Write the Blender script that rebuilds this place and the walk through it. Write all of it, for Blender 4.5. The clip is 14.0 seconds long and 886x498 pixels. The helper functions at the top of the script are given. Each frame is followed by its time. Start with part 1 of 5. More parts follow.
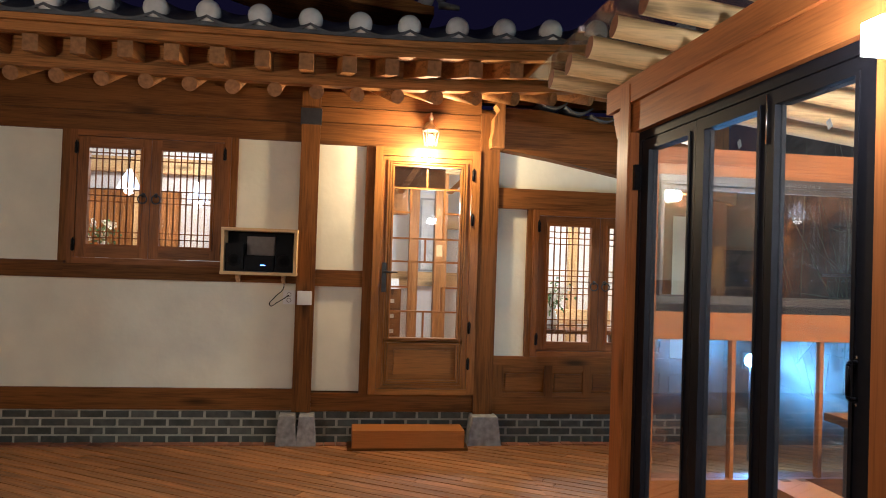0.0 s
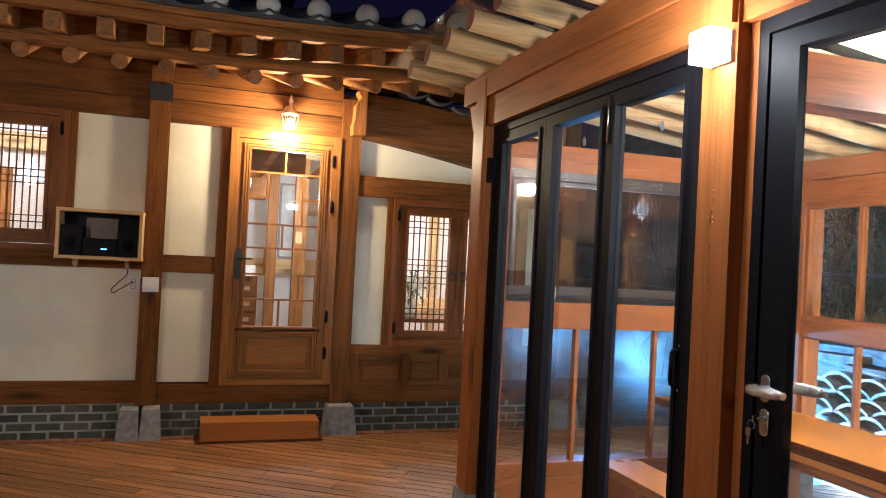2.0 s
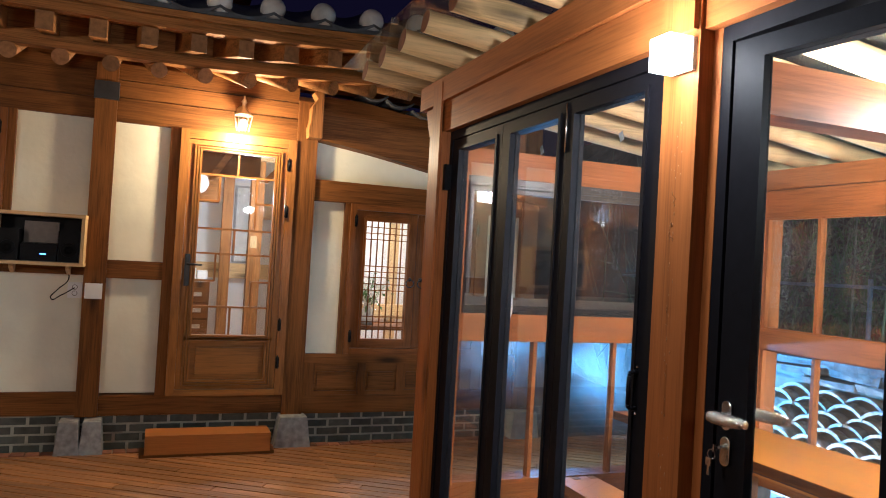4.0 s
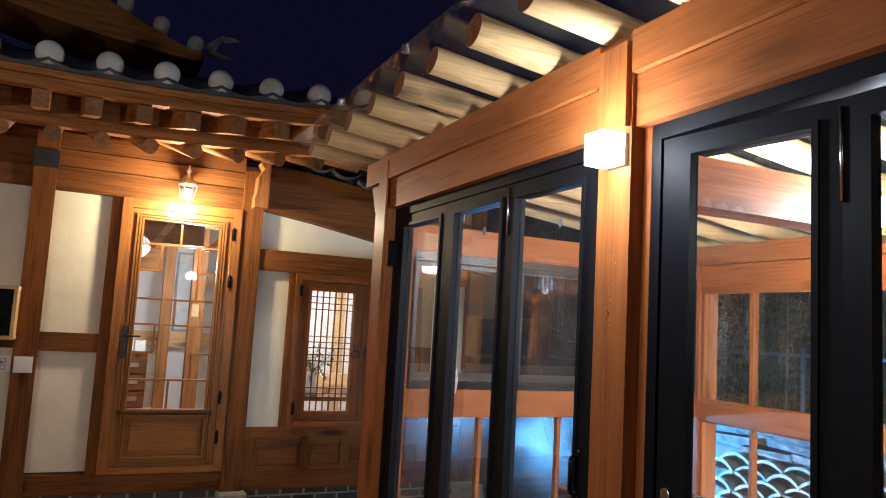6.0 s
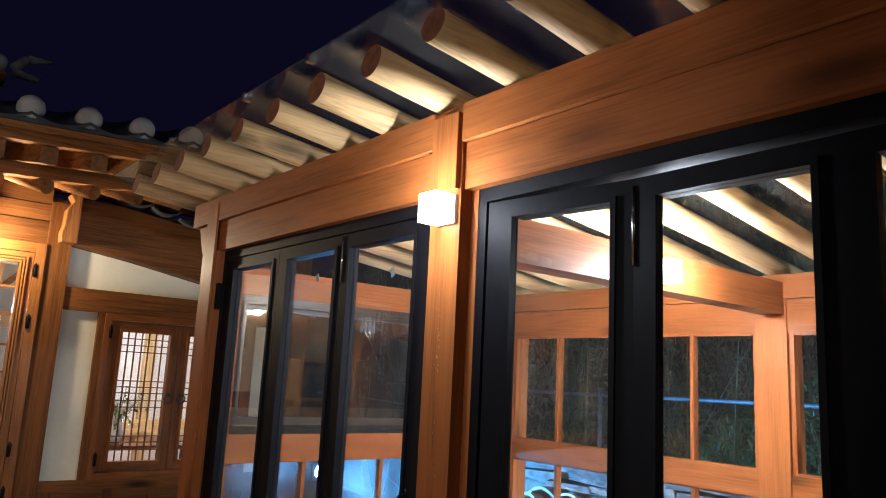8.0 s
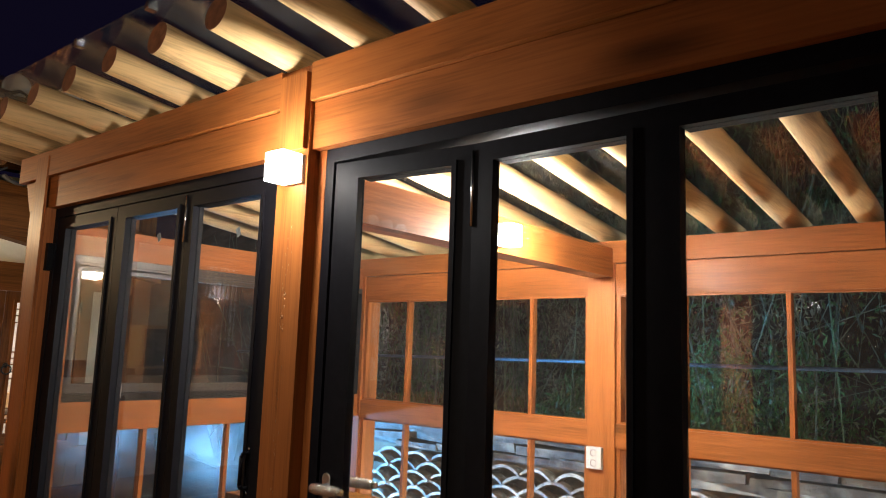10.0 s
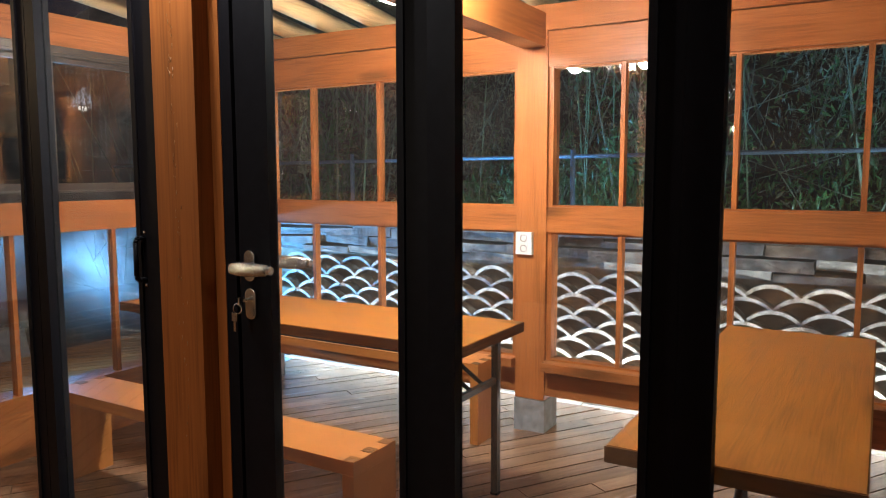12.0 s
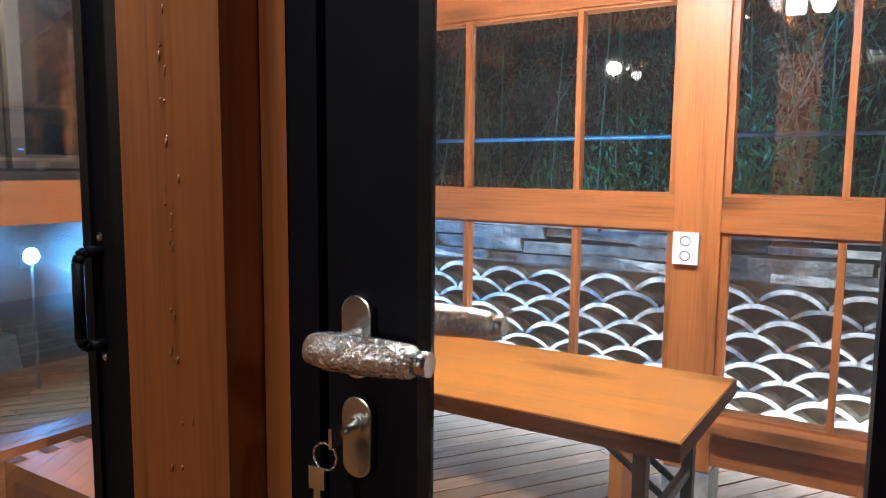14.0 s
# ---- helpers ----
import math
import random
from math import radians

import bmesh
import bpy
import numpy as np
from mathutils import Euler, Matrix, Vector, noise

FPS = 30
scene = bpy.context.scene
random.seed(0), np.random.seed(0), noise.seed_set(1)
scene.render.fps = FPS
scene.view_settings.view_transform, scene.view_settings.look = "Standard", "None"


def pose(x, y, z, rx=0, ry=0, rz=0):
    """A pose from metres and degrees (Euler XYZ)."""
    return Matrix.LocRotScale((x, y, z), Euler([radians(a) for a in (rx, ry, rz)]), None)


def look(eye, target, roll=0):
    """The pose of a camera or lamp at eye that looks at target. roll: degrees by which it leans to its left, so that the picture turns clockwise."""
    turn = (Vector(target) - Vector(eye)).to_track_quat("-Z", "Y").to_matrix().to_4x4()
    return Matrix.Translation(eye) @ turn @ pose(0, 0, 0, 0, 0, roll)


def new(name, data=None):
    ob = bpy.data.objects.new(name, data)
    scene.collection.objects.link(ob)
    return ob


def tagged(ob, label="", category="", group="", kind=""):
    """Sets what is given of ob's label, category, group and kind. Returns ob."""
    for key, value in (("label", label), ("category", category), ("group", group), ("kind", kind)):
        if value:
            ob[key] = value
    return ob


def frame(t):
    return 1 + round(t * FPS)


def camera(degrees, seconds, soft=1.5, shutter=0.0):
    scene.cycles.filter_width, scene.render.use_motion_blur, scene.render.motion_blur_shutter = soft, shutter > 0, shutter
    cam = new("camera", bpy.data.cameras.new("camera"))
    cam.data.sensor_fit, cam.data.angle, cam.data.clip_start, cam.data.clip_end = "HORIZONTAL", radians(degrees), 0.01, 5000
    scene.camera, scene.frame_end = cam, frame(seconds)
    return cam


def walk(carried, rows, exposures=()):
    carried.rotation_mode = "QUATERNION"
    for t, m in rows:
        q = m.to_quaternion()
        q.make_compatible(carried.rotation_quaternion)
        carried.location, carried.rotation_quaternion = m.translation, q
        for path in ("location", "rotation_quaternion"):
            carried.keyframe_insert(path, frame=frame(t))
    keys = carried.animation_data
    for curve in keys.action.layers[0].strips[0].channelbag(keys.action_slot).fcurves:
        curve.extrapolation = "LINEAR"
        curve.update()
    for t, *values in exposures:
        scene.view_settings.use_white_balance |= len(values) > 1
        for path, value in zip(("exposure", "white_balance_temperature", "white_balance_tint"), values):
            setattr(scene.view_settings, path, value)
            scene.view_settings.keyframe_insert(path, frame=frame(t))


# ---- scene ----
cam = camera(62.1, 14.0, soft=1.0)
EXPOSURE = 1.26
PATH = [
    (0, (0.439, 0.482, 1.586), (0.72, 2.462, 1.626), 1.9),
    (0.5, (0.455, 0.465, 1.58), (0.874, 2.421, 1.62), 2.0),
    (1, (0.465, 0.455, 1.586), (0.987, 2.385, 1.617), 2.2),
    (1.5, (0.477, 0.459, 1.599), (1.07, 2.37, 1.615), 2.4),
    (2, (0.501, 0.495, 1.592), (1.136, 2.391, 1.615), 2.9),
    (2.5, (0.543, 0.556, 1.598), (1.21, 2.442, 1.627), 3.5),
    (3, (0.573, 0.6, 1.608), (1.265, 2.476, 1.633), 3.8),
    (3.2, (0.578, 0.607, 1.611), (1.282, 2.479, 1.633), 3.7),
    (5.3, (0.597, 0.614, 1.67), (1.372, 2.454, 1.803), 3.2),
    (5.5, (0.594, 0.611, 1.674), (1.389, 2.439, 1.831), 3.3),
    (6, (0.587, 0.58, 1.703), (1.432, 2.38, 1.914), 3.2),
    (6.5, (0.599, 0.554, 1.711), (1.526, 2.307, 1.973), 3.4),
    (7, (0.569, 0.535, 1.717), (1.608, 2.219, 2.009), 3.2),
    (7.5, (0.509, 0.514, 1.71), (1.653, 2.122, 2.032), 3.0),
    (8, (0.471, 0.495, 1.711), (1.712, 2.024, 2.057), 2.9),
    (8.2, (0.458, 0.487, 1.711), (1.739, 1.982, 2.065), 2.8),
    (10.5, (0.469, 0.432, 1.647), (2.059, 1.629, 1.847), 1.2),
    (11, (0.486, 0.487, 1.581), (2.125, 1.633, 1.614), 0.7),
    (11.5, (0.569, 0.622, 1.515), (2.243, 1.712, 1.415), 0.1),
    (12, (0.72, 0.814, 1.498), (2.428, 1.834, 1.297), -0.1),
    (12.5, (0.868, 1.037, 1.465), (2.61, 1.979, 1.185), -0.7),
    (13, (1.064, 1.275, 1.43), (2.804, 2.203, 1.094), -0.3),
    (13.5, (1.278, 1.466, 1.407), (2.991, 2.448, 1.089), 0.1),
    (14, (1.472, 1.685, 1.435), (3.147, 2.755, 1.21), 0.5),
]
walk(cam, [(t, look(eye, target, roll)) for t, eye, target, roll in PATH], exposures=[(0, EXPOSURE + 0.66, 5250, 8), (3.0, EXPOSURE + 0.49, 5150, 8), (5.5, EXPOSURE + 0.40, 5100, 8), (6.5, EXPOSURE + 0.28, 5050, 8), (8.0, EXPOSURE + 0.08, 5100, 8), (11.0, EXPOSURE + 0.18, 6300, 10), (12.0, EXPOSURE + 0.28, 5800, 9), (13.0, EXPOSURE + 0.46, 5400, 9), (14.0, EXPOSURE + 0.34, 5100, 8)])

# ---- light ----
world = bpy.data.worlds.new("night")
scene.world = world
world.use_nodes = True
world.node_tree.nodes["Background"].inputs[0].default_value = (0.0014, 0.0010, 0.0032, 1)
world.node_tree.nodes["Background"].inputs[1].default_value = 1.0

WARM, WHITE, COOL = (1.0, 0.70, 0.37), (1.0, 0.93, 0.84), (0.15, 0.49, 1.0)


def lamp(name, kind, where, power, colour, size=0.05, aim=None, spread=None):
    data = bpy.data.lights.new(name, kind)
    data.energy, data.color = power, colour
    if kind == "AREA":
        data.shape = "RECTANGLE"
        data.size, data.size_y = size if isinstance(size, tuple) else (size, size)
        if spread:
            data.spread = radians(spread)
    else:
        data.shadow_soft_size = size
        if kind == "SPOT":
            data.spot_size, data.spot_blend = radians(spread or 120), 0.9
    ob = new(name, data)
    ob.matrix_world = look(where, aim) if aim else Matrix.Translation(where)
    return ob


lamp("light_wall_lantern", "POINT", (1.20, 6.70, 2.56), 29, WARM, 0.05)
lamp("light_post_lamp", "POINT", (1.81, 2.262, 2.235), 10, WHITE, 0.04)
lamp("light_tie_beam_lamp", "POINT", (3.02, 2.085, 2.18), 27, WHITE, 0.05)
lamp("light_tie_beam_lamp", "POINT", (3.05, 2.52, 2.18), 38, WHITE, 0.05)
lamp("light_floodlight", "SPOT", (3.95, 6.27, 0.86), 620, COOL, 0.05, (4.98, 3.7, 1.15), 88)
# unseen lamp added to give the fence and bank their cool light
lamp("light_bank_fill", "SPOT", (5.70, -1.42, 0.62), 150, (0.52, 0.80, 1.0), 0.05, (7.2, 2.6, 1.3), 125)
lamp("light_strip_tiles", "AREA", (4.735, 2.20, 0.212), 34, (1.0, 0.95, 0.86), (4.6, 0.04), (4.79, 2.20, 0.65), 170)
# added lamp behind the lintel; it lights the room in place of the pendants
lamp("light_room_fill", "POINT", (-1.30, 8.5, 2.84), 30, (1.0, 0.87, 0.78), 0.06)
lamp("light_entry_room", "POINT", (1.45, 8.2, 2.15), 17, (1.0, 0.94, 0.90), 0.08)
lamp("light_side_room", "POINT", (3.0, 8.5, 2.15), 28, (1.0, 0.90, 0.81), 0.08)
# unseen lamp added behind the viewpoint to brighten house front and deck
lamp("light_courtyard_fill", "POINT", (1.30, -2.20, 2.95), 9, (1.0, 0.92, 0.80), 0.22)
# unseen wing lamp, its place chosen to brighten the house front
lamp("light_wing_lamp", "POINT", (-2.20, 2.42, 2.05), 38, (1.0, 0.83, 0.62), 0.04)

# ---- materials ----
def nodes_of(name):
    m = bpy.data.materials.new(name)
    m.use_nodes = True
    nt = m.node_tree
    return m, nt, nt.nodes["Principled BSDF"]


def link(nt, a, i, b, j):
    nt.links.new(a.outputs[i], b.inputs[j])


def ramp(nt, stops):
    r = nt.nodes.new("ShaderNodeValToRGB")
    e = r.color_ramp.elements
    e[0].position, e[0].color = stops[0][0], (*stops[0][1], 1)
    e[1].position, e[1].color = stops[-1][0], (*stops[-1][1], 1)
    for p, c in stops[1:-1]:
        n = e.new(p)
        n.color = (*c, 1)
    return r


def scaled(c, k):
    return tuple(min(1, v * k) for v in c)


def coords(nt, scale, jitter=True):
    """Object coordinates, shifted by a random amount for each object."""
    tc = nt.nodes.new("ShaderNodeTexCoord")
    mp = nt.nodes.new("ShaderNodeMapping")
    mp.inputs["Scale"].default_value = scale
    link(nt, tc, "Object", mp, "Vector")
    if jitter:
        oi = nt.nodes.new("ShaderNodeObjectInfo")
        mu = nt.nodes.new("ShaderNodeVectorMath")
        mu.operation = "MULTIPLY"
        mu.inputs[1].default_value = (37.0, 23.0, 51.0)
        link(nt, oi, "Random", mu, 0)
        link(nt, mu, 0, mp, "Location")
    return mp


def wood(name, colour, axis, rough=0.45, dark=0.55, light=1.25, vary=0.18, grain=1.0, coat=0.0, knots=0.5, bump=0.25, spec=0.3):
    m, nt, p = nodes_of(name)
    k = {"x": 0, "y": 1, "z": 2}[axis]
    fine, wide = [150.0 * grain] * 3, [9.0 * grain] * 3
    fine[k], wide[k] = 5.0 * grain, 0.9 * grain
    n1 = nt.nodes.new("ShaderNodeTexNoise")
    n1.inputs["Scale"].default_value, n1.inputs["Detail"].default_value = 1.0, 5
    link(nt, coords(nt, fine), 0, n1, "Vector")
    n2 = nt.nodes.new("ShaderNodeTexNoise")
    n2.inputs["Scale"].default_value, n2.inputs["Detail"].default_value, n2.inputs["Distortion"].default_value = 1.0, 5, 1.6
    link(nt, coords(nt, wide), 0, n2, "Vector")
    mx = nt.nodes.new("ShaderNodeMath")
    mx.operation = "MULTIPLY_ADD"
    mx.inputs[1].default_value = 0.50
    link(nt, n1, 0, mx, 0)
    h = nt.nodes.new("ShaderNodeMath")
    h.operation = "MULTIPLY"
    h.inputs[1].default_value = 0.50
    link(nt, n2, 0, h, 0)
    link(nt, h, 0, mx, 2)
    r = ramp(nt, [(0.37, scaled(colour, dark)), (0.5, colour), (0.64, scaled(colour, light))])
    link(nt, mx, 0, r, 0)
    # knots
    vo = nt.nodes.new("ShaderNodeTexVoronoi")
    ks = [5.0] * 3
    ks[k] = 1.3
    link(nt, coords(nt, ks), 0, vo, "Vector")
    vo.inputs["Scale"].default_value = 1.0
    kr = ramp(nt, [(0.06, (1 - knots,) * 3), (0.24, (1, 1, 1))])
    link(nt, vo, "Distance", kr, 0)
    mk = nt.nodes.new("ShaderNodeMix")
    mk.data_type, mk.blend_type = "RGBA", "MULTIPLY"
    mk.inputs[0].default_value = 1.0
    link(nt, r, 0, mk, 6)
    link(nt, kr, 0, mk, 7)
    oi = nt.nodes.new("ShaderNodeObjectInfo")
    hv = nt.nodes.new("ShaderNodeHueSaturation")
    mr = nt.nodes.new("ShaderNodeMapRange")
    mr.inputs[3].default_value, mr.inputs[4].default_value = 1 - vary, 1 + vary
    link(nt, oi, "Random", mr, 0)
    link(nt, mr, 0, hv, "Value")
    link(nt, mk, 2, hv, "Color")
    link(nt, hv, 0, p, "Base Color")
    rr = nt.nodes.new("ShaderNodeMapRange")
    rr.inputs[3].default_value, rr.inputs[4].default_value = rough - 0.08, rough + 0.12
    link(nt, n2, 0, rr, 0)
    link(nt, rr, 0, p, "Roughness")
    b = nt.nodes.new("ShaderNodeBump")
    b.inputs["Strength"].default_value, b.inputs["Distance"].default_value = bump, 0.004
    link(nt, mx, 0, b, "Height")
    link(nt, b, 0, p, "Normal")
    p.inputs["Coat Weight"].default_value, p.inputs["Coat Roughness"].default_value = coat, 0.25
    p.inputs["Specular IOR Level"].default_value = spec
    return m


def mottled(name, colour, rough=0.8, scale=8.0, spread=0.25, bump=0.2, depth=0.004, metal=0.0, vary=0.0, fine=60.0, tint=None):
    m, nt, p = nodes_of(name)
    n1 = nt.nodes.new("ShaderNodeTexNoise")
    n1.inputs["Scale"].default_value, n1.inputs["Detail"].default_value = scale, 6
    link(nt, coords(nt, (1, 1, 1), vary > 0), 0, n1, "Vector")
    n2 = nt.nodes.new("ShaderNodeTexNoise")
    n2.inputs["Scale"].default_value, n2.inputs["Detail"].default_value = fine, 3
    link(nt, coords(nt, (1, 1, 1), vary > 0), 0, n2, "Vector")
    r = ramp(nt, [(0.3, scaled(colour, 1 - spread)), (0.5, colour), (0.72, tint or scaled(colour, 1 + spread))])
    link(nt, n1, 0, r, 0)
    hv = nt.nodes.new("ShaderNodeHueSaturation")
    oi = nt.nodes.new("ShaderNodeObjectInfo")
    mr = nt.nodes.new("ShaderNodeMapRange")
    mr.inputs[3].default_value, mr.inputs[4].default_value = 1 - vary, 1 + vary
    link(nt, oi, "Random", mr, 0)
    link(nt, mr, 0, hv, "Value")
    link(nt, r, 0, hv, "Color")
    link(nt, hv, 0, p, "Base Color")
    p.inputs["Roughness"].default_value, p.inputs["Metallic"].default_value = rough, metal
    b = nt.nodes.new("ShaderNodeBump")
    b.inputs["Strength"].default_value, b.inputs["Distance"].default_value = bump, depth
    link(nt, n2, 0, b, "Height")
    link(nt, b, 0, p, "Normal")
    return m


def glow(name, colour, strength):
    m, nt, p = nodes_of(name)
    p.inputs["Base Color"].default_value = (0.8, 0.8, 0.8, 1)
    p.inputs["Emission Color"].default_value = (*colour, 1)
    p.inputs["Emission Strength"].default_value = strength
    return m


def pane_glass(name, tint=(0.96, 0.97, 0.96), dust=0.0, through_it=0.65, mirror=0.042, scatter=False):
    """A clear sheet: it lets light straight through and mirrors by Fresnel; dust adds a faint film in patches."""
    m = bpy.data.materials.new(name)
    m.use_nodes = True
    nt = m.node_tree
    nt.nodes.remove(nt.nodes["Principled BSDF"])
    out = nt.nodes["Material Output"]
    tr, gl, mx, lw, pw, ad = (nt.nodes.new("ShaderNode" + k) for k in ("BsdfTransparent", "BsdfGlossy", "MixShader", "LayerWeight", "Math", "Math"))
    tr.inputs[0].default_value = (*tint, 1)
    gl.inputs["Roughness"].default_value = 0.012
    lw.inputs[0].default_value = 0.5
    pw.operation, ad.operation = "POWER", "MULTIPLY_ADD"
    pw.inputs[1].default_value, ad.inputs[1].default_value, ad.inputs[2].default_value = 5.0, 0.90, mirror
    link(nt, lw, "Facing", pw, 0)
    link(nt, pw, 0, ad, 0)
    link(nt, ad, 0, mx, 0)
    link(nt, tr, 0, mx, 1)
    link(nt, gl, 0, mx, 2)
    last = mx
    if dust:
        d0, d1, df = nt.nodes.new("ShaderNodeBsdfDiffuse"), nt.nodes.new("ShaderNodeBsdfRefraction" if scatter else "ShaderNodeBsdfTranslucent"), nt.nodes.new("ShaderNodeMixShader")
        m2, n = nt.nodes.new("ShaderNodeMixShader"), nt.nodes.new("ShaderNodeTexNoise")
        d0.inputs[0].default_value = d1.inputs[0].default_value = (0.7, 0.7, 0.68, 1)
        if scatter:
            d1.inputs["Roughness"].default_value, d1.inputs["IOR"].default_value = 0.55, 1.38
        df.inputs[0].default_value = through_it
        link(nt, d0, 0, df, 1)
        link(nt, d1, 0, df, 2)
        n.inputs["Scale"].default_value, n.inputs["Detail"].default_value = 7.0, 8
        link(nt, coords(nt, (1, 1, 1)), 0, n, "Vector")
        mr = nt.nodes.new("ShaderNodeMapRange")
        mr.inputs[1].default_value, mr.inputs[2].default_value = 0.15, 0.95
        mr.inputs[3].default_value, mr.inputs[4].default_value = 0.0, dust
        link(nt, n, 0, mr, 0)
        link(nt, mr, 0, m2, 0)
        link(nt, mx, 0, m2, 1)
        link(nt, df, 0, m2, 2)
        last = m2
    link(nt, last, 0, out, "Surface")
    return m


OLD = {a: wood("old_timber_" + a, (0.152, 0.058, 0.0120), a, 0.55, 0.56, 1.35, vary=0.18, grain=0.8, knots=0.80, bump=0.6, spec=0.14) for a in "xyz"}
JOIN = {a: wood("joinery_" + a, (0.215, 0.076, 0.015), a, 0.42, 0.62, 1.28, vary=0.10, grain=1.3, knots=0.15, bump=0.12, spec=0.16) for a in "xyz"}
DOORWOOD = {a: wood("door_wood_" + a, (0.255, 0.100, 0.016), a, 0.40, 0.64, 1.25, vary=0.08, grain=1.3, coat=0.05, knots=0.2, bump=0.12) for a in "xyz"}
EAVE = {a: wood("eave_timber_" + a, (0.35, 0.148, 0.038), a, 0.5, 0.45, 1.4, vary=0.18, knots=0.5, spec=0.16) for a in "xyz"}
PAV = {a: wood("pavilion_timber_" + a, (0.37, 0.119, 0.026), a, 0.46, 0.72, 1.18, vary=0.09, grain=0.85, coat=0.06, knots=0.6, bump=0.32, spec=0.18) for a in "xyz"}
PINE = {a: wood("peeled_pine_" + a, (0.66, 0.44, 0.195), a, 0.55, 0.66, 1.16, vary=0.13, grain=0.7, knots=0.72, bump=0.15) for a in "xyz"}
TABLE = {a: wood("table_top_" + a, (0.36, 0.130, 0.016), a, 0.36, 0.66, 1.18, vary=0.05, grain=1.0, coat=0.08, knots=0.65, bump=0.08) for a in "xy"}
BENCH = {a: wood("bench_wood_" + a, (0.47, 0.170, 0.032), a, 0.40, 0.84, 1.1, vary=0.06, grain=1.0, coat=0.06, knots=0.5, bump=0.06) for a in "xyz"}
DECK = wood("deck_board", (0.37, 0.165, 0.055), "x", 0.42, 0.5, 1.5, vary=0.26, grain=1.0, knots=0.3, bump=0.4)
DECK_IN = wood("pavilion_deck_board", (0.215, 0.120, 0.066), "x", 0.22, 0.65, 1.3, vary=0.28, grain=1.0, knots=0.2, bump=0.35)
ENDGRAIN = mottled("sawn_end_grain", (0.24, 0.085, 0.030), 0.75, 30, 0.3, 0.4, 0.002, vary=0.2, fine=120)
EAVE_END = mottled("eave_end_grain", (0.33, 0.155, 0.050), 0.75, 30, 0.3, 0.4, 0.002, vary=0.2, fine=120)
SHADEGLOW = glow("frosted_shade_lit", (0.86, 0.93, 1.0), 0.9)
PLASTER = mottled("lime_plaster", (0.75, 0.715, 0.56), 0.9, 3.0, 0.08, 0.6, 0.004, fine=20)
BRICK = mottled("grey_brick", (0.082, 0.086, 0.070), 0.85, 14, 0.3, 0.5, 0.003, vary=0.3)
MORTAR = mottled("brick_mortar", (0.40, 0.385, 0.30), 0.95, 10, 0.2, 0.4, 0.002)
REDBRICK = mottled("red_paver", (0.26, 0.105, 0.055), 0.8, 14, 0.3, 0.5, 0.003, vary=0.3)
STONE = mottled("granite", (0.30, 0.30, 0.285), 0.85, 22, 0.3, 0.5, 0.003, vary=0.1, fine=130)
TILE = mottled("roof_tile", (0.085, 0.088, 0.092), 0.7, 9, 0.35, 0.4, 0.003, vary=0.2)
SCALE = mottled("stacked_tile", (0.50, 0.485, 0.44), 0.75, 26, 0.5, 0.6, 0.005, vary=0.2)
BLOTCHY_BACK = mottled("blotchy_tile_back", (0.235, 0.205, 0.160), 0.7, 9, 0.65, 0.7, 0.006, vary=0.3, tint=(0.56, 0.56, 0.54))
SLAB = mottled("coping_tile", (0.150, 0.148, 0.138), 0.75, 10, 0.6, 1.0, 0.012, vary=0.14, fine=42, tint=(0.30, 0.29, 0.26))
EARTH = mottled("wall_earth", (0.17, 0.135, 0.095), 0.95, 10, 0.4, 0.8, 0.012, fine=34)
LIME = mottled("tile_end_lime", (0.66, 0.65, 0.60), 0.9, 12, 0.15, 0.4, 0.004, vary=0.08)
ALU = mottled("dark_aluminium", (0.0080, 0.0076, 0.0100), 0.50, 30, 0.15, 0.03, 0.001)
ALU.node_tree.nodes["Principled BSDF"].inputs["Specular IOR Level"].default_value = 0.09
RUBBER = mottled("black_gasket", (0.008, 0.008, 0.008), 0.6, 30, 0.1, 0.02, 0.001)
BRONZE = mottled("dark_bronze_aluminium", (0.050, 0.038, 0.029), 0.4, 30, 0.15, 0.05, 0.001, metal=0.2)
GREYALU = mottled("bronze_aluminium", (0.135, 0.105, 0.082), 0.4, 30, 0.1, 0.05, 0.001, metal=0.3)
STEEL = mottled("black_steel", (0.02, 0.02, 0.021), 0.42, 20, 0.3, 0.1, 0.001)
CHROME = mottled("brushed_nickel", (0.72, 0.69, 0.64), 0.24, 60, 0.15, 0.1, 0.0008, metal=1.0)
HAMMERED = mottled("hammered_nickel", (0.74, 0.71, 0.66), 0.2, 60, 0.15, 1.0, 0.006, metal=1.0, fine=210)
RESIN = mottled("amber_resin", (0.30, 0.13, 0.04), 0.4, 60, 0.2, 0.1, 0.001)
BRASS = mottled("lantern_metal", (0.55, 0.50, 0.42), 0.35, 30, 0.2, 0.1, 0.001, metal=0.9)
PLASTIC = mottled("white_plastic", (0.78, 0.77, 0.73), 0.4, 20, 0.03, 0.02, 0.001)
BLACK = mottled("black_plastic", (0.003, 0.003, 0.0035), 0.45, 20, 0.1, 0.02, 0.001)
for m in (BLACK, RUBBER):
    m.node_tree.nodes["Principled BSDF"].inputs["Specular IOR Level"].default_value = 0.12
GROUND = mottled("earth_ground", (0.085, 0.075, 0.055), 0.95, 2.0, 0.5, 0.9, 0.02, fine=14)
LEAVES = mottled("hill_leaves", (0.095, 0.215, 0.060), 0.4, 3.0, 0.6, 0.1, 0.002, tint=(0.15, 0.19, 0.07))
DRY = mottled("dry_stalks", (0.23, 0.27, 0.17), 0.7, 4.0, 0.5, 0.2, 0.002, vary=0.35)
STEM = mottled("bamboo_stem", (0.20, 0.27, 0.13), 0.45, 5.0, 0.35, 0.1, 0.001)
